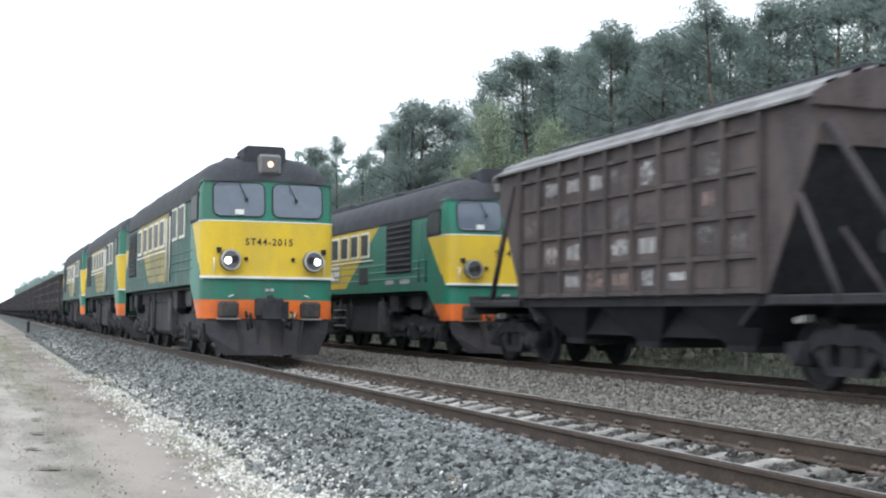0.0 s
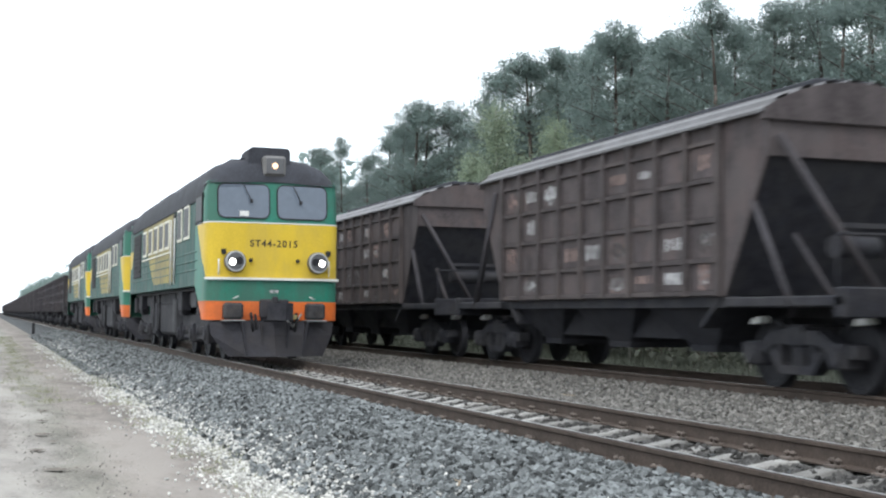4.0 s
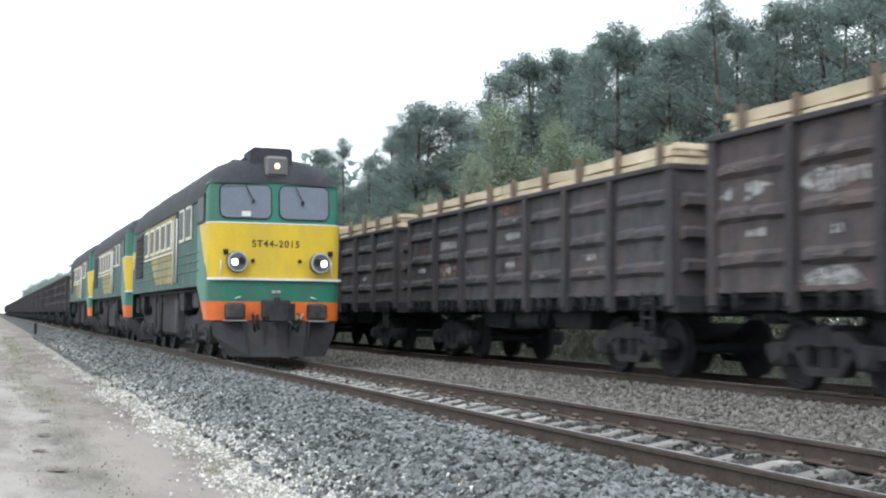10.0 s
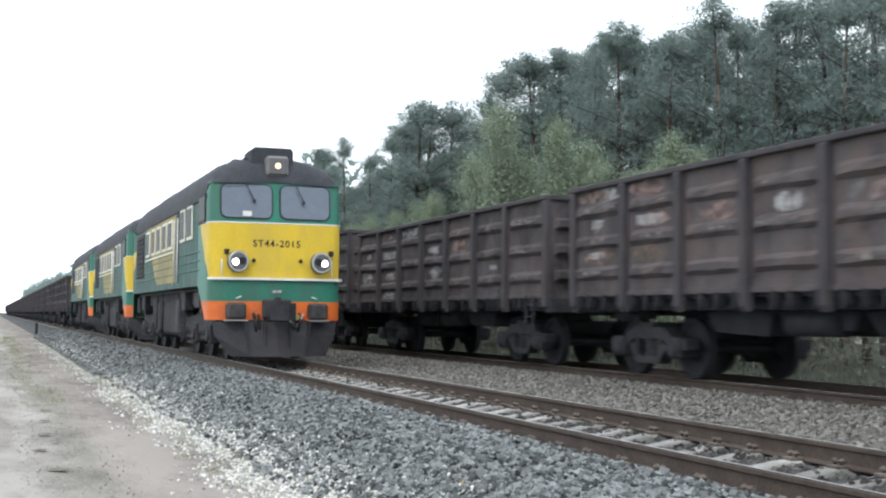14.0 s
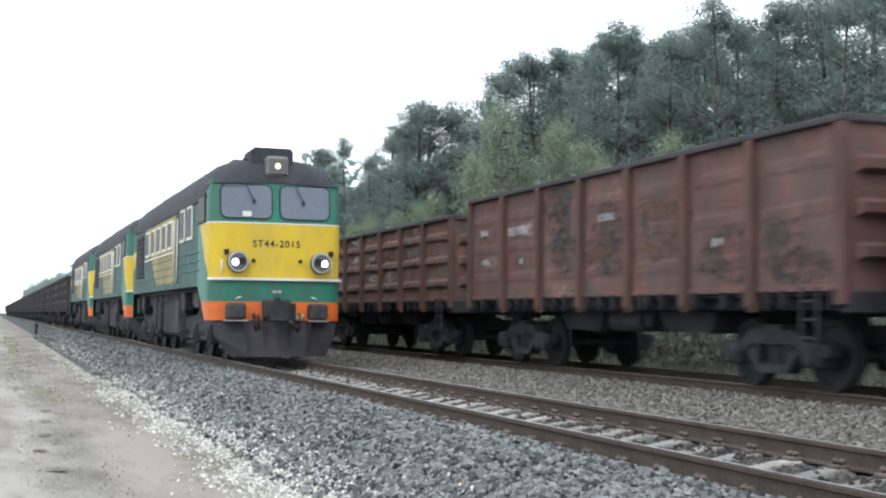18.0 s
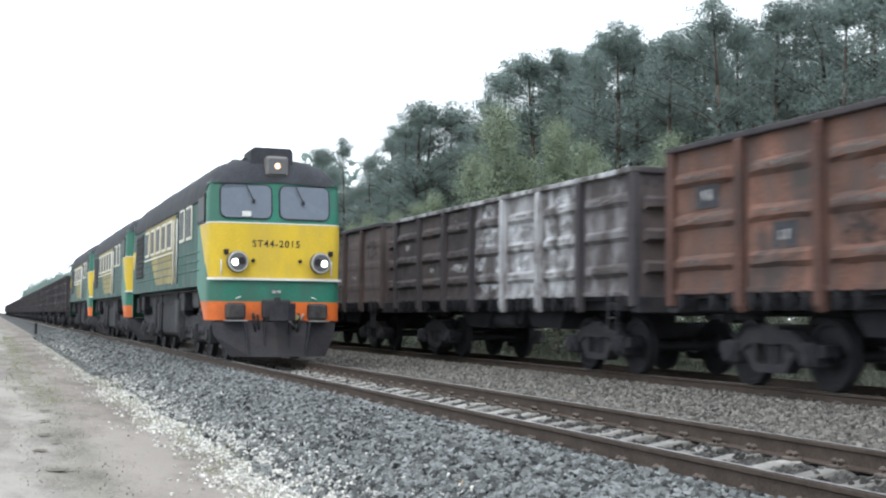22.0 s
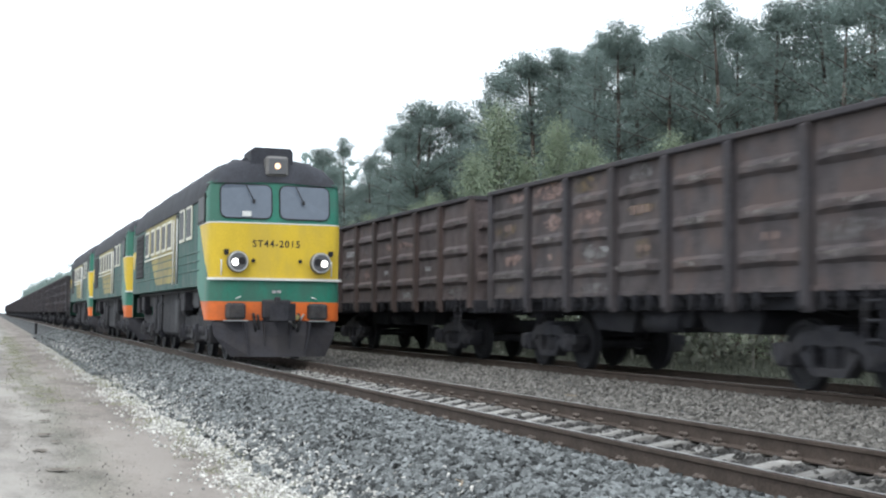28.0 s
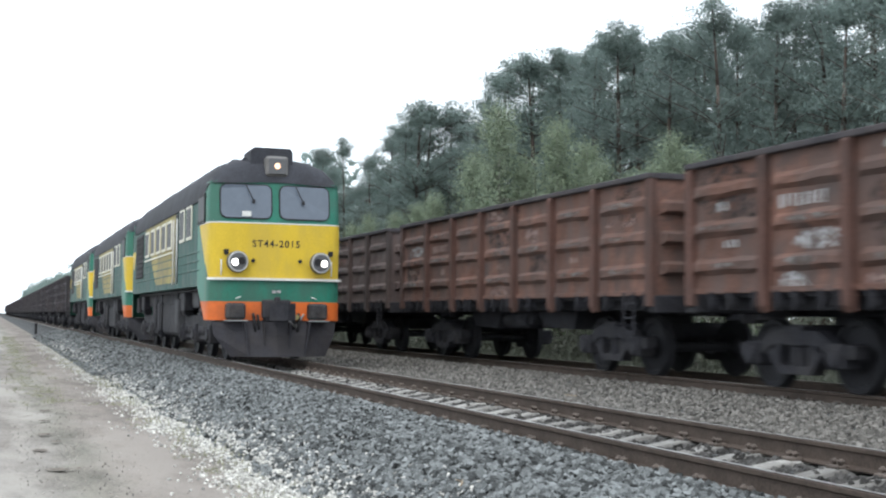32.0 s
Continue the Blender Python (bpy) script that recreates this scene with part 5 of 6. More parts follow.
# ---------------- trees ----------------
def tufts(centres, count, spread, size, rng, flat=0.5, thin=0.26):
    """Small leaf or needle sprays: slim triangles that fan out round points near each centre."""
    n = len(centres) * count
    c = np.repeat(centres, count, 0) + rng.normal(0, 1, (n, 3)) * spread * np.array((1, 1, flat))
    d = rng.normal(0, 1, (n, 3)) * np.array((1, 1, 0.75)) + np.array((0, 0, 0.35))
    d /= np.linalg.norm(d, axis=1)[:, None]
    e = np.cross(d, rng.normal(0, 1, (n, 3)))
    e /= np.linalg.norm(e, axis=1)[:, None] + 1e-6
    ln = size * rng.uniform(0.6, 1.3, n)[:, None]
    a, b, t = c - e * ln * thin, c + e * ln * thin, c + d * ln
    return np.stack([a, b, t], 1)


def tri_mesh(name, tris, centres=None):
    """Loose leaf triangles as one mesh; with the centres of their sprays the shading is rounded over each spray."""
    me = bpy.data.meshes.new(name)
    n = len(tris)
    me.from_pydata(tris.reshape(-1, 3).tolist(), [], np.arange(n * 3).reshape(-1, 3).tolist())
    me.update()
    if centres is not None:
        c = np.repeat(centres, n // len(centres), 0)
        mid = centres.mean(0)
        out = tris.mean(1) - c
        out /= np.linalg.norm(out, axis=1)[:, None] + 1e-6
        far = (c - mid) * np.array((1, 1, 0.35))
        far /= np.linalg.norm(far, axis=1)[:, None] + 1e-6
        nor = out * 0.5 + far * 0.5 + np.array((0, 0, 0.5))
        nor /= np.linalg.norm(nor, axis=1)[:, None] + 1e-6
        me.polygons.foreach_set("use_smooth", [True] * n)
        me.normals_split_custom_set(np.repeat(nor, 3, 0).tolist())
    return me


def pine(seed, h=14.0, whorls=12, count=72, size=0.125):
    """Trunk with whorls of limbs; each limb bears flat sprays of needles with gaps between the layers. Height h from the ground."""
    rng = np.random.default_rng(seed)
    trunk, pads = Shape(), []
    lean, bend = rng.normal(0, 0.014, 2), rng.uniform(-0.3, 0.3, 2)

    def spine(z):
        q = z / h
        return Vector((lean[0] * z + bend[0] * math.sin(q * 3), lean[1] * z + bend[1] * math.sin(q * 3), z))

    zs = [-0.3, 1.2, 3, 5.5, 8, 10.5, h * 0.88, h * 0.97]
    for a, b in zip(zs[:-1], zs[1:]):
        trunk.tube(spine(a), spine(b), 0.20 * (1 - a / h * 0.9), 7, 0.20 * (1 - b / h * 0.9))
    base, peak = h * rng.uniform(0.06, 0.16), rng.uniform(0.40, 0.64)
    lop = rng.uniform(0, 2 * math.pi)
    for k in range(whorls):
        q = (k + rng.uniform(0.2, 0.8)) / whorls
        z = base + (h * 0.94 - base) * q
        turn0 = rng.uniform(0, 6.28)
        for j in range(7 if q < 0.75 else 5):
            if rng.random() < 0.2:
                continue
            ang = turn0 + j * 6.28 / 7 + rng.uniform(-0.35, 0.35)
            reach = (0.50 + 2.45 * (1 - q) ** peak * (0.55 + 0.45 * min(1, q * 3))) * rng.uniform(0.45, 1.2) * (1 + 0.25 * math.cos(ang - lop))
            p0 = spine(z + rng.uniform(-0.14, 0.14))
            p1 = p0 + Vector((math.cos(ang) * reach, math.sin(ang) * reach, reach * (rng.uniform(-0.05, 0.22) + 0.55 * q)))
            trunk.tube(p0, p1, 0.05 * (1.1 - q), 4, 0.012)
            side = Vector((-math.sin(ang), math.cos(ang), 0))
            for w in (0.22, 0.52, 0.78, 1.0):
                c = p0.lerp(p1, w) + side * rng.normal(0, 0.13 + 0.14 * reach * (1.15 - w))
                pads.append((c.x, c.y, c.z + 0.10 + 0.16 * w * w + rng.normal(0, 0.05)))
            if q > 0.5 and rng.random() < 0.25:
                # an upright shoot at the limb's tip
                pads.append((p1.x, p1.y, p1.z + rng.uniform(0.35, 0.75)))
    # the leader and the upright shoots round it give the ragged top
    for k in range(9):
        a = rng.uniform(0, 6.28)
        r = rng.uniform(0, 0.75) if k > 2 else 0.0
        c = spine(h * (0.90 + 0.085 * rng.uniform(0, 1) * (1 - r * 0.8)))
        pads += [(c.x + r * math.cos(a), c.y + r * math.sin(a), c.z + 0.16 * i) for i in range(-1, 2)]
    tris = tufts(np.array(pads), count, 0.235, size, rng, flat=0.46, thin=0.2)
    return trunk.mesh("trunk"), tri_mesh("crown", tris, np.array(pads))


def birch(seed, h=8.0):
    """A young birch: thin stem, rising twigs, an airy pointed crown of small leaves."""
    rng = np.random.default_rng(seed)
    trunk, pads = Shape(), []
    trunk.tube((0, 0, -0.3), (0.05, 0, h * 0.5), 0.06, 6, 0.04)
    trunk.tube((0.05, 0, h * 0.5), (0.0, 0.05, h * 0.97), 0.04, 6, 0.01)
    n = 44
    for k in range(n):
        q = (k + rng.uniform(0, 1)) / n
        z = h * (0.08 + 0.89 * q)
        reach = (0.10 + 1.35 * (1 - q) ** 0.85) * rng.uniform(0.55, 1.15)
        ang = k * 2.4 + rng.uniform(-0.4, 0.4)
        p0 = Vector((0.03, 0.02, z))
        p1 = p0 + Vector((math.cos(ang) * reach, math.sin(ang) * reach, reach * 0.6))
        trunk.tube(p0, p1, 0.014, 3, 0.004)
        for w in (0.35, 0.7, 1.0):
            c = p0.lerp(p1, w)
            pads.append((c.x, c.y, c.z - 0.05))
    tris = tufts(np.array(pads), 125, 0.26, 0.066, rng, flat=0.9, thin=0.42)
    return trunk.mesh("stem"), tri_mesh("crown", tris, np.array(pads))


PINES = [pine(s) for s in (21, 22, 23, 24, 25, 26)]
FAR_PINES = [pine(s, whorls=11, count=30, size=0.24) for s in (31, 32, 33)]
BIRCHES = [birch(s) for s in (41, 42, 43)]


def plant(kind, k, x, y, h, label, group, wide=1.0):
    if kind == "birch":
        (tm, cm), h0, bark, leaf, name = BIRCHES[k % len(BIRCHES)], 8.0, BIRCHBARK, LEAF, "birch_tree"
    else:
        src = PINES if kind == "pine" else FAR_PINES
        (tm, cm), h0, bark, leaf, name = src[k % len(src)], 14.0, BARK, NEEDLE, "pine_tree"
    t = thing(name, label, "tree", group)
    s = h / h0
    t.matrix_basis = Matrix.Translation((x, y, -0.5)) @ Matrix.Rotation(k * 1.7 + x, 4, "Z") @ Matrix.Diagonal((s * wide, s * wide, s, 1))
    part("trunk", tm, bark, t)
    part("crown", cm, leaf, t)
    return t


EDGE = [(18.5, 78.3, 14.6, 1.00), (19.5, 75.6, 15.7, 1.15), (18.0, 61.8, 14.5, 0.80), (19.5, 61.3, 11.3, 0.90), (18.0, 44.0, 14.4, 1.35), (19.0, 43.5, 14.3, 1.20),
        (18.5, 51.3, 13.3, 1.10), (18.2, 54.4, 12.5, 1.00), (20.0, 42.9, 13.0, 0.90), (21.5, 44.2, 13.4, 0.80), (18.3, 33.6, 13.2, 0.80), (19.0, 32.5, 14.4, 1.05),
        (18.0, 27.6, 14.1, 1.15), (19.0, 27.0, 14.5, 0.90), (20.2, 27.7, 14.1, 1.00), (18.5, 22.3, 13.6, 1.00), (18.0, 18.9, 13.7, 1.00), (19.0, 18.7, 13.5, 1.00),
        (18.3, 15.4, 12.4, 1.10), (20.0, 16.8, 12.7, 1.00), (18.0, 11.6, 12.9, 1.00), (20.5, 16.7, 13.7, 1.00), (19.5, 12.4, 12.5, 0.70), (20.5, 12.6, 12.0, 1.00),
        (18.3, 8.0, 11.9, 1.00), (20.0, 9.1, 12.5, 1.00), (18.0, 4.2, 11.3, 1.05), (19.5, 4.5, 11.8, 1.00), (18.2, 1.2, 11.1, 1.00), (20.5, 2.3, 11.9, 1.00),
        (20.0, 72.2, 13.5, 1.10), (20.5, 83.1, 13.9, 1.20), (21.0, 67.3, 11.8, 1.20), (20.5, 58.3, 12.4, 1.30), (20.0, 52.6, 13.6, 1.20), (20.5, 49.5, 14.0, 1.30), (21.5, 47.5, 12.1, 1.10), (20.5, 39.8, 11.9, 1.10),
        (19.0, 6.9, 12.2, 1.10), (20.5, 6.6, 12.6, 1.10), (21.0, 13.8, 12.9, 0.90), (20.5, 20.2, 13.7, 1.10), (20.5, 25.5, 14.7, 1.00), (20.5, 31.9, 14.8, 1.10), (18.4, 43.1, 14.0, 1.10), (18.2, 47.9, 14.0, 1.10)]
for k, (x, y, h, wide) in enumerate(EDGE):
    plant("pine", k, x, y, h, "tall dark green pine at the forest's edge", "pines of the forest edge", wide)
rng0 = random.Random(5)
for k in range(56):
    # deeper rows stay a little lower on the skyline than the edge
    x = 23 + (k % 4) * 3.4 + rng0.uniform(-1, 1)
    y = -6 + (k // 4) * 5.6 + (x - 18) * 1.35 + rng0.uniform(-1.6, 1.6)
    edge_h = np.interp(y - (x - 18) * 1.35, [0, 10, 20, 30, 42, 50, 60, 80], [11.5, 12.0, 13.2, 13.6, 12.6, 11.6, 11.5, 12.5])
    h = (edge_h - 1) * (x + 5.6) / 23.6 * rng0.uniform(0.72, 0.92) + 1
    plant("far", k, x, y, h, "dark pine deeper in the wood", "pines deeper in the wood")
BIRCH_SPOTS = [(13.5, 20.4, 10.1), (14.5, 20.1, 8.0), (13.5, 14.9, 8.6), (14.2, 13.8, 7.8), (13.3, 10.9, 6.7), (13.5, 6.6, 7.0), (14.3, 9.1, 6.5), (14.2, 6.4, 6.6),
               (13.2, 27.5, 7.0), (13.5, 30.8, 6.9), (14.0, 36.0, 6.9), (13.5, 39.0, 6.9), (14.4, 10.8, 6.4), (14.6, 26.3, 8.9), (13.8, 2.8, 5.6), (13.8, 43.5, 6.8)]
for k, (x, y, h) in enumerate(BIRCH_SPOTS):
    plant("birch", k, x, y, h, "young light green birch before the pines", "young birches by the line")


def far_woods():
    """The wood that runs on beside the line into the distance."""
    rng = np.random.default_rng(77)
    pads = []
    for k in range(560):
        y = 88 + 1100 * (k / 560) ** 1.5
        x = 17 + rng.uniform(0, 9) + (y > 300) * rng.uniform(0, 6)
        h = rng.uniform(11.5, 15.5) + min(5, y / 180)
        for j in range(16):
            q = 0.25 + 0.75 * j / 15
            r = 2.3 * (1.15 - q)
            pads.append((x + rng.normal(0, 0.5 + r * 0.5), y + rng.normal(0, 0.5 + r * 0.5), -0.5 + h * q))
    ob = part("far_woods", tri_mesh("far_woods", tufts(np.array(pads), 22, 0.8, 0.85, rng, flat=0.6, thin=0.3)), NEEDLE)
    tagged(ob, "dark pine wood running on beside the line", "woods", kind="stuff")
    pads = []
    for k in range(40):
        x, y, h = rng.uniform(-34, -7.5), rng.uniform(700, 780), rng.uniform(10, 15)
        for j in range(14):
            q = 0.15 + 0.85 * j / 13
            pads.append((x + rng.normal(0, 1.2), y + rng.normal(0, 1.2), -0.5 + h * q))
    ob = part("far_woods", tri_mesh("far_woods", tufts(np.array(pads), 12, 1.0, 1.3, rng, flat=0.6)), NEEDLE)
    tagged(ob, "distant dark trees at the end of the dirt track", "woods", kind="stuff")


far_woods()


def verge():
    """Grass and low shrubs between the far track and the wood; dry weeds by the dirt track."""
    rng = np.random.default_rng(78)
    n = 9000
    c = np.stack([rng.uniform(10.2, 17, n), -16 + 75 * rng.uniform(0, 1, n) ** 1.4, np.full(n, -0.55)], 1)
    tris = tufts(c, 2, 0.05, 0.34, rng, flat=0.1, thin=0.10)
    tris[:, 2, 2] = np.abs(tris[:, 2, 2] + 0.55) * 1.2 - 0.5
    tagged(part("grass", tri_mesh("grass", tris), SCRUB), "tall green grass behind the far track", "grass", kind="stuff")
    pads = np.stack([rng.uniform(11.5, 16.5, 520), -6 + 80 * rng.uniform(0, 1, 520), rng.uniform(-0.3, 1.5, 520)], 1)
    tagged(part("undergrowth", tri_mesh("undergrowth", tufts(pads, 40, 0.36, 0.22, rng, flat=0.7, thin=0.35)), SCRUB), "low green scrub at the foot of the wood", "shrubs", kind="stuff")
    n = 520
    c = np.stack([-3.2 + rng.normal(0, 0.22, n), -21 + 60 * rng.uniform(0, 1, n) ** 1.3, np.full(n, -0.59)], 1)
    c[:240, 0], c[:240, 1] = rng.normal(-4.75, 0.28, 240), rng.uniform(-4, 60, 240)
    tris = tufts(c, 14, 0.07, 0.07, rng, flat=0.1, thin=0.10)
    tris[:, 2, 2] = np.abs(tris[:, 2, 2] + 0.59) - 0.57
    tagged(part("weeds", tri_mesh("weeds", tris), WEED), "sparse dry weeds along the dirt track", "weeds", kind="stuff")


verge()


def marker_post():
    p = thing("marker_post", "short dark wooden marker post beside the ballast", "post")
    p.location = (-2.75, 66.5, -0.6)
    part("shaft", Shape().box(-0.09, 0.09, -0.09, 0.09, -0.2, 0.78, 0.02), BLACK, p)
    part("cap", Shape().box(-0.11, 0.11, -0.11, 0.11, 0.78, 0.86, 0.02), UNDER, p)


marker_post()


CLODS = ((-4.93, -9.25, 0.1, 0.27), (-5.05, -11.25, 0.1, 0.24), (-4.94, -13.19, 0.1, 0.25), (-4.84, -10.28, 0.1, 0.15), (-4.87, -7.06, 0.1, 0.23), (-4.77, -5.02, 0.1, 0.25), (-4.74, -13.15, 0.1, 0.06))


def clod(x, y, ang, ln, seed):
    """A low, ragged lump of trodden mud."""
    rng = random.Random(seed)
    s, rings = Shape(), []
    for q, z in ((1.0, 0.0), (0.78, 0.004), (0.4, 0.009), (0.02, 0.010)):
        rings.append([(ln / 2 * q * math.cos(k * math.pi / 8) * rng.uniform(0.4, 1.25), ln * 0.42 * q * math.sin(k * math.pi / 8) * rng.uniform(0.6, 1.2), z * rng.uniform(0.6, 1.2)) for k in range(16)])
    s.loft(rings, closed=True)
    ob = part("mud_clod", s, CLOD, None, "low dark clod of trodden mud on the sandy track", at=(x, y, -0.60), turn=(0, 0, ang))
    tagged(ob, category="clod", group="clods on the dirt track")


for k, (x, y, ang, ln) in enumerate(CLODS):
    clod(x, y, ang, ln, 60 + k)

def twig(x, y, ang, ln):
    """A dry forked twig on the stones."""
    t = thing("twig", "pale dry twig lying on the grey ballast", "twig", "twigs on the ballast")
    t.location, t.rotation_euler = (x, y, float(bed(x)) + 0.045), (0, 0, ang)
    part("stem", Shape().tube((-ln / 2, 0, 0), (ln / 2, 0.02, 0.012), 0.008, 6, 0.004), STICK, t)
    part("side_shoot", Shape().tube((0, 0.01, 0.004), (ln * 0.3, ln * 0.22, 0.01), 0.005, 5, 0.003), STICK, t)


for x, y, ang, ln in ((-2.23, -17.73, 1.1, 0.34), (-3.11, -18.31, 0.8, 0.26), (2.55, -9.52, 2.0, 0.22)):
    twig(x, y, ang, ln)

# ---------------- the waiting train on the near track ----------------
LOCO_X = 0.09
front = locomotive("green and yellow diesel locomotive with lit headlights, standing", "locomotives of the waiting train", number=NUMBER)
front.location, front.scale = (LOCO_X, 0, 0), (0.98, 1.0, 1.011)
for k in (1, 2):
    copy_thing(front, pose(LOCO_X, 17.55 * k, 0))
wait_wagon = gondola("black", "dark grimy open goods wagon of the waiting train", moving=False, detail=False, group="open wagons of the waiting train")
wait_wagon.location = (0, 52.6 - 0.9 + 6.96, 0)
for k in range(1, 30):
    copy_thing(wait_wagon, pose(0, 51.7 + 6.96 + 13.92 * k, 0))

# ---------------- the passing train on the far track ----------------
PASSING = []    # each rolling thing, with its distance from the head of the first wagon


def add(ob, d):
    big = LEAD if ob.name.startswith("diesel") else BIG
    ob.scale = (big, big, big)
    PASSING.append((ob, d * BIG))
    return ob


lead = locomotive("green and yellow diesel locomotive pulling the passing train", "locomotives of the passing train", lit=False, moving=True, louvre=True, number=NUMBER2)
add(lead, 1.28)


def timber_load(rows, top, label, seed, wavy=False, thick=0.20, both=True):
    """Sawn boards stacked over a wagon's sides between upright stakes."""
    rng = random.Random(seed)
    t = thing("timber_load", label, "timber", "timber loads")
    z0 = top - 0.25
    part("core", Shape().box(-1.1, 1.1, -6.0, 6.0, 1.25, z0 + 0.02), TIMBER, t)
    n = rows + 1
    for r in range(n):
        za = z0 + r * thick
        cuts = [-6.15]
        while cuts[-1] < 5.0:
            cuts.append(min(6.15, cuts[-1] + rng.choice((2.0, 3.05, 4.0, 6.15))))
        if cuts[-1] < 6.15:
            cuts.append(6.15)
        for a, b in zip(cuts[:-1], cuts[1:]):
            for sx in (-1, 1):
                s = Shape()
                m = 7
                xo, xi = sx * (1.33 + rng.uniform(-0.04, 0.02)), sx * 0.75
                rings = []
                for k in range(m):
                    y = a + 0.03 + (b - a - 0.06) * k / (m - 1)
                    w0 = rng.uniform(-0.02, 0.02) * (7 * thick if wavy else 0.6)
                    w1 = rng.uniform(-0.02, 0.02) * (10.6 * thick if wavy else 0.9)
                    lo, hi = za + 0.016 + w0, za + thick - 0.016 + w1
                    rings.append([(xi, y, lo), (xo, y, lo), (xo + sx * rng.uniform(-0.01, 0.01), y, hi), (xi, y, hi)])
                s.loft(rings, smooth=False, closed=True)
                s.poly(rings[0])
                s.poly(rings[-1])
                part("board", s, TIMBER, t)
        part("middle_board", Shape().box(-0.74, 0.74, -6.1 + rng.uniform(0, 0.15), 6.1 - rng.uniform(0, 0.15), za + 0.01, za + thick - 0.01), TIMBER, t)
    hi = z0 + n * thick
    for sx in (-1, 1):
        for k in range(9):
            y = -5.9 + 11.8 * k / 8 + rng.uniform(-0.12, 0.12)
            part("stake", Shape().box(sx * 1.385 - 0.045, sx * 1.385 + 0.045, y - 0.055, y + 0.055, z0 - 0.3, hi + rng.uniform(0.0, 0.14), 0.012), STAKE, t, at=None)
    for sy in (-1, 1):
        part("cross_bearer", Shape().box(-1.36, 1.36, sy * 6.2 - 0.04, sy * 6.2 + 0.04, hi - 0.10, hi - 0.0, 0.01), TIMBER, t)
        for r in range(n):
            xa = -1.30
            while xa < 1.2:
                xb = min(1.30, xa + rng.uniform(0.16, 0.34))
                out = sy * (6.16 + rng.uniform(0.0, 0.07))
                part("board_end", Shape().box(xa + 0.008, xb - 0.008, min(out, sy * 6.02), max(out, sy * 6.02), z0 + r * thick + 0.012, z0 + (r + 1) * thick - 0.012), TIMBER, t)
                xa = xb
    return t


d = 0.0
for k, (paint, words) in enumerate((("dark", "dark brown covered hopper wagon with a ribbed zinc roof"), ("dark", "dark brown covered hopper wagon with faded white markings"), ("dark", "dark brown covered hopper wagon with a star-shaped pale mark"),
                                    ("dark", "grimy dark brown covered hopper wagon"), ("dark", "dark brown covered hopper wagon, panels streaked with dust"), ("brown", "brown covered hopper wagon with dusty panels"),
                                    ("brown2", "reddish brown covered hopper wagon with pale hand wheels"), ("black", "charcoal covered hopper wagon with pale hand wheels"))):
    w = hopper("brown" if paint == "brown2" else paint, words, seed=100 + k, wheels_on_side=k >= 6, star=k == 2)
    add(w, d - 7.36 + 0.28)
    d -= 14.72
LOADS = {1: (5, "neat stack of fresh sawn boards between stakes", False, 0.205), 2: (2, "low stack of fresh sawn boards between stakes", False, 0.2), 3: (2, "low stack of pale sawn boards", False, 0.2),
         4: (2, "low stack of fresh sawn planks", False, 0.19), 5: (3, "wavy-edged sawn slabs stacked over the wagon's sides", True, 0.30), 18: (5, "neat stack of pale boards between stakes", False, 0.205),
         19: (5, "tall stack of pale fresh boards between stakes", True, 0.205)}
COLOURS = ["brown", "black", "black", "dark", "mauve", "dark", "dark", "dark", "brown", "black", "orange", "red", "dark", "black", "mauve", "chalk", "orange",
           "black", "red", "brown", "mauve", "dark", "dark", "dark", "brown", "orange", "orange", "brown", "dark"]
# old paint, rust and splashes: kind, how many, and between which panels from the leading end
OLD = ["grey:3:0:6 white:2:0:1", "grey:4:0:6 rust:1:4:5", "rust:7:0:3 pink:3:1:4 grey:3:0:6", "rust:5:1:4 white:3:0:2 ochre:3:4:6", "grey:6:0:6 pink:3:1:5 white:2:1:2",
       "grey:5:0:6 pink:4:0:3 white:2:2:3 rust:1:2:2", "white:7:0:3 pink:3:1:4 grey:3:2:6", "pink:8:0:4 white:4:0:4 ochre:3:0:2 grey:3:3:6", "rust:5:0:6 grey:4:0:6", "white:5:0:2 grey:4:0:6 pink:2:3:5",
       "white:7:0:3 grey:4:0:6 soot:6:2:6 pink:3:4:6", "soot:11:1:6 pink:3:0:2 rust:6:0:4", "white:3:0:2 pink:5:2:6 grey:4:0:6", "ochre:4:0:4 rust:4:1:5 grey:5:0:6", "pink:9:0:4 grey:3:0:3 soot:5:3:6",
       "lime:9:3:5 white:4:0:5 grey:4:0:6", "soot:8:2:6 grey:3:0:4", "ochre:4:0:3 rust:3:3:5 grey:4:0:6", "pink:5:0:5 soot:6:0:6 grey:3:0:4", "pink:4:0:5 grey:4:0:6",
       "grey:5:0:6 white:3:0:4 pink:3:2:6", "pink:5:0:3 ochre:5:0:4 white:2:1:2 grey:4:2:6", "ochre:5:0:3 grey:4:0:6 pink:3:3:6", "ochre:3:0:4 rust:3:2:5 white:2:0:2 grey:3:3:6", "rust:7:2:6 pink:4:0:4 white:3:0:3",
       "soot:6:0:6 pink:4:3:6 white:1:0:1", "soot:7:0:6 white:3:1:2 pink:4:1:5", "pink:4:0:5 grey:3:0:6", "grey:4:0:6 ochre:3:0:5"]
FLAT = (12, 15)     # sides of smooth welded sheet
WORDS = dict(brown="dusty brown open goods wagon with ribbed steel sides", black="charcoal open goods wagon with ribbed steel sides", dark="grimy dark brown open goods wagon", mauve="faded mauve-brown open goods wagon",
             orange="rust-orange open goods wagon with faded white markings", red="red oxide open goods wagon streaked with rust", chalk="dark open goods wagon with white lime stains")
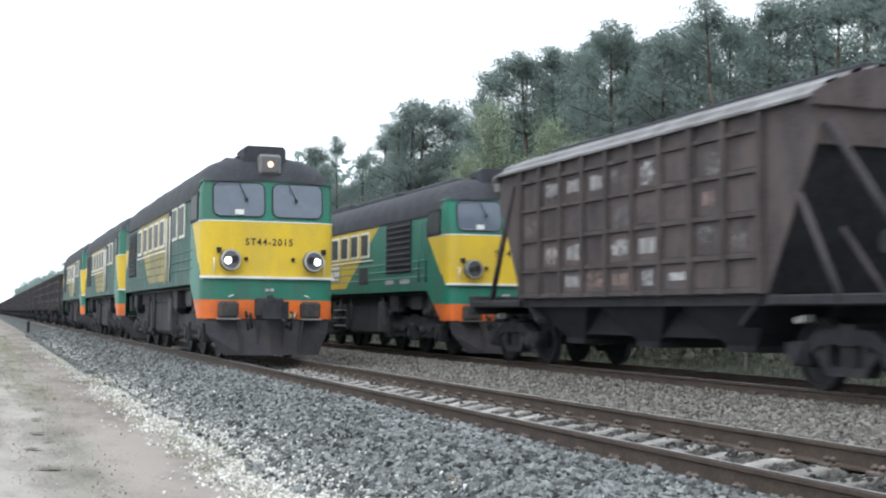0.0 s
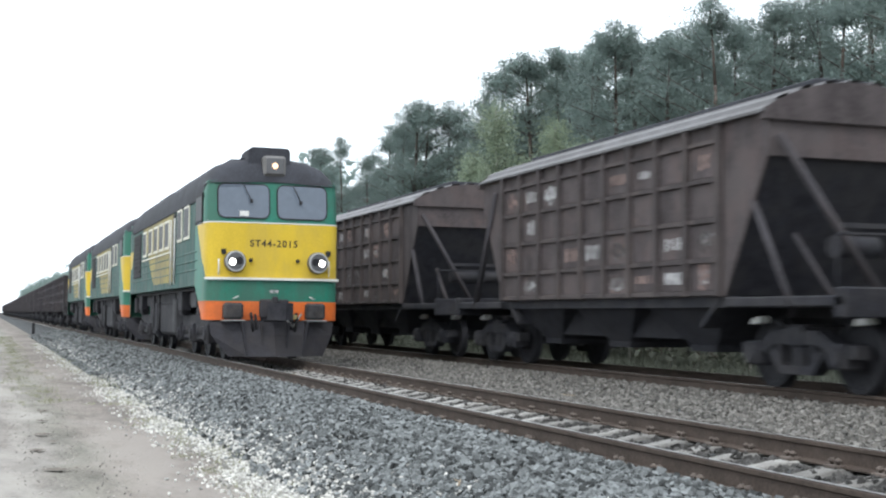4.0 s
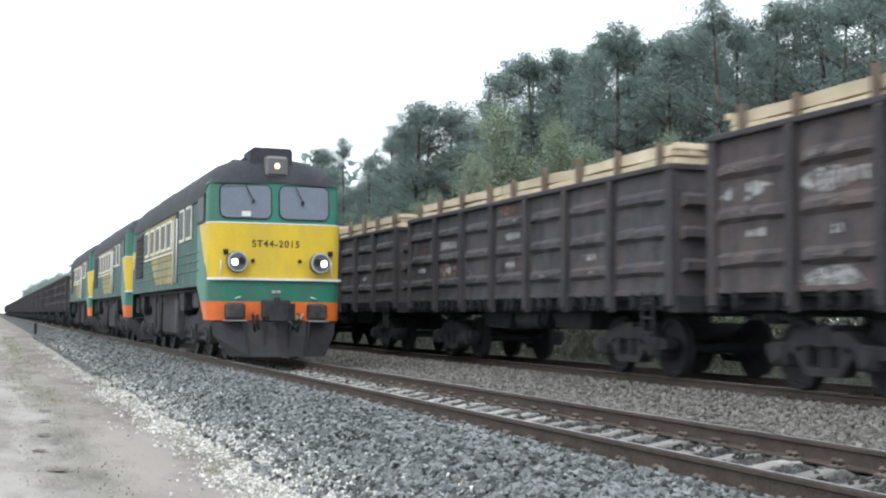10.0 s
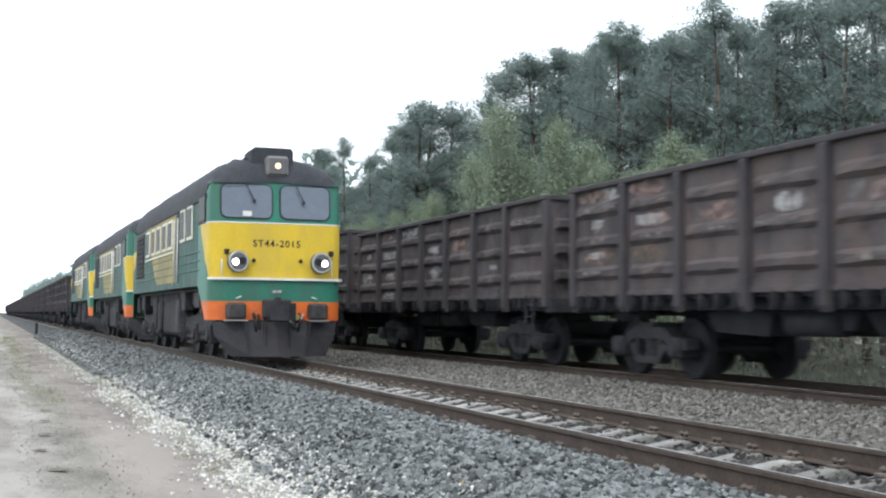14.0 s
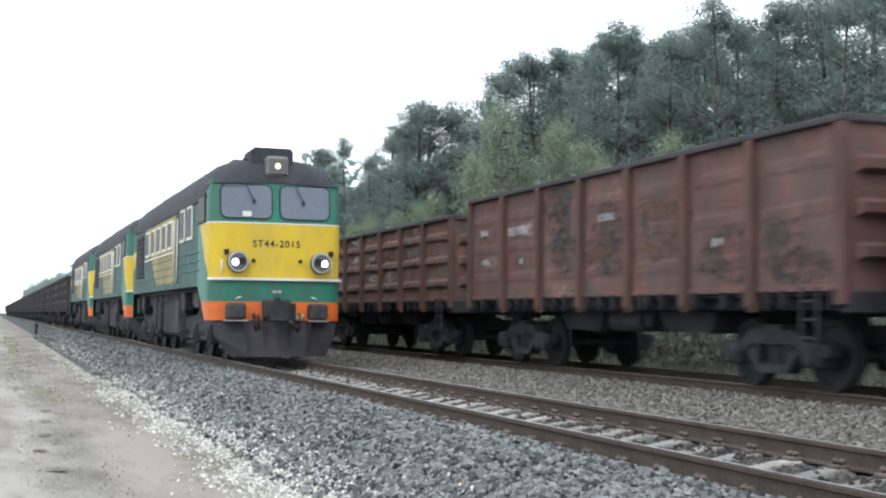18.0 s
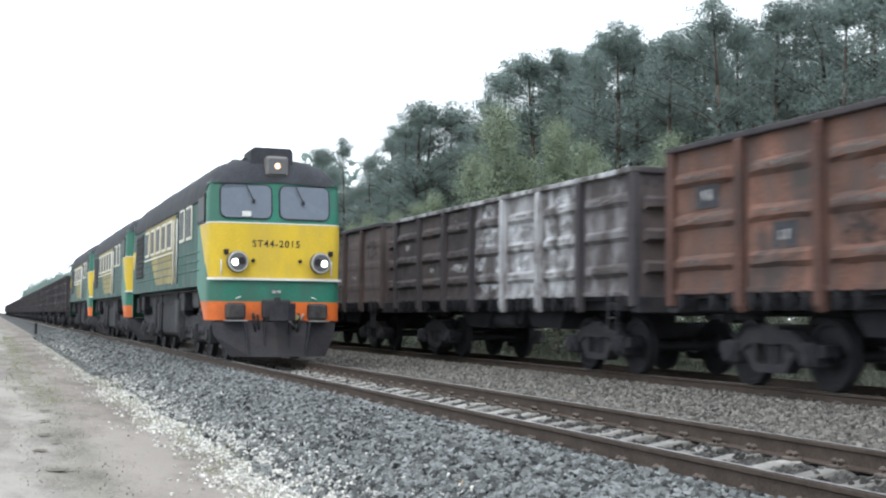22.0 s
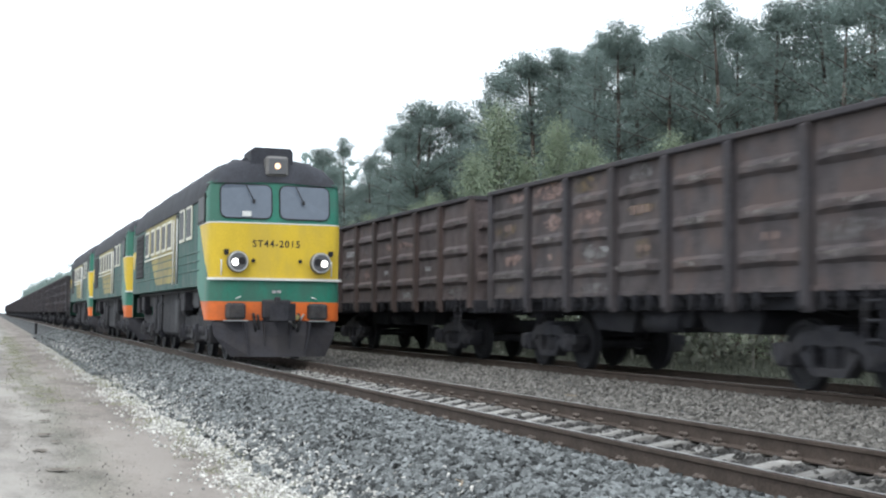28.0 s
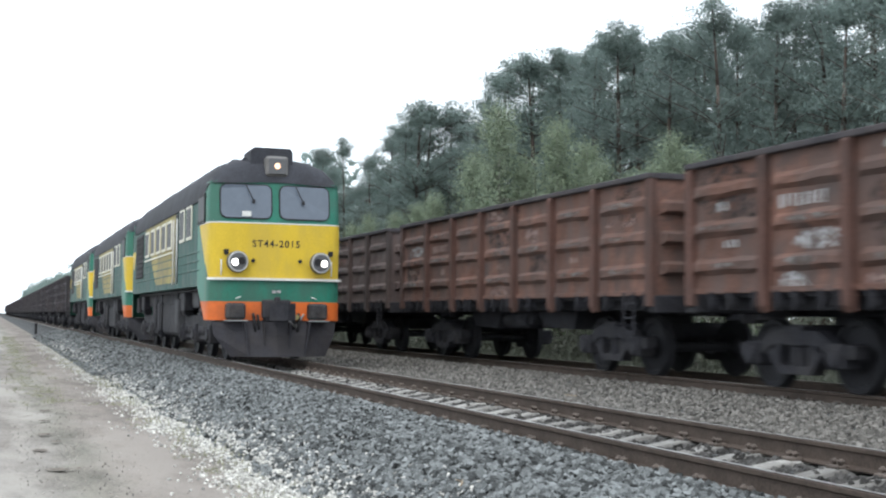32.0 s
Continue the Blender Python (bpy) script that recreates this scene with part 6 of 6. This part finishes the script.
TOPS = {3: 3.2, 4: 3.45, 6: 3.32, 12: 3.35, 15: 3.3, 16: 3.28, 17: 3.42, 21: 3.45, 22: 3.42}     # the higher-sided wagons
for k in range(1, 30):
    if k == 18:
        w = hopper("brown", "reddish brown covered hopper wagon with a pale roof", seed=140)
        add(w, d - 7.36 + 0.28)
        d -= 14.72
    c = COLOURS[k - 1]
    top = TOPS.get(k, 3.12)
    words = WORDS[c] + (", loaded with timber" if k in LOADS else "")
    w = gondola(c, words, top=top, seed=200 + k, upright=k == 17, fields=k == 17, flat=k in FLAT, old=OLD[k - 1])
    add(w, d - 6.96)
    if k in LOADS:
        rows, lw, wavy, thick = LOADS[k]
        add(timber_load(rows, top, lw, 300 + k, wavy, thick), d - 6.96)
    d -= 13.92


def run(t):
    """How far along the far track the head of the first wagon stands at t seconds."""
    slip = np.interp(t, [0, 7, 8, 9, 10, 11, 12, 13, 14, 17, 18, 19, 20, 22, 24, 25, 28, 29, 30, 31, 32],
                     [0, 0, 0.15, 0.17, 0.02, 0.15, 0.0, -0.08, -0.17, -0.1, 0.0, 0.1, 0.19, 0.13, 0.08, -0.02, 0.15, 0.17, 0.06, 0.5, 0.5])
    return -0.211 + 15.656 * t + 0.00616 * t * t + float(slip)


def motions():
    """The passing train rolls away along the far track; its wheels turn while they are near the camera."""
    times = range(33)
    for ob, d in PASSING:
        up = LIFT * BIG if ob.name.startswith("timber") else 0.0
        walk(ob, [(t, pose(X2, run(t) + d, Z2 + up)) for t in times])
    away = dict((ob, d) for ob, d in PASSING)
    for wheel, wagon, r, at in WHEELS:
        d = away[wagon]
        near = [k / FPS for k in range(32 * FPS + 1) if -32 < run(k / FPS) + d < 45]
        if near:
            start = run(near[0])
            rows = [(t, pose(*at, -math.degrees((run(t) - start) / (r * LEAD if wagon is lead else r * BIG)) % 360)) for t in near]
            rows = ([(0.0, rows[0][1])] if near[0] > 0.02 else []) + rows + ([(32.0, rows[-1][1])] if near[-1] < 31.98 else [])
            walk(wheel, rows)


motions()
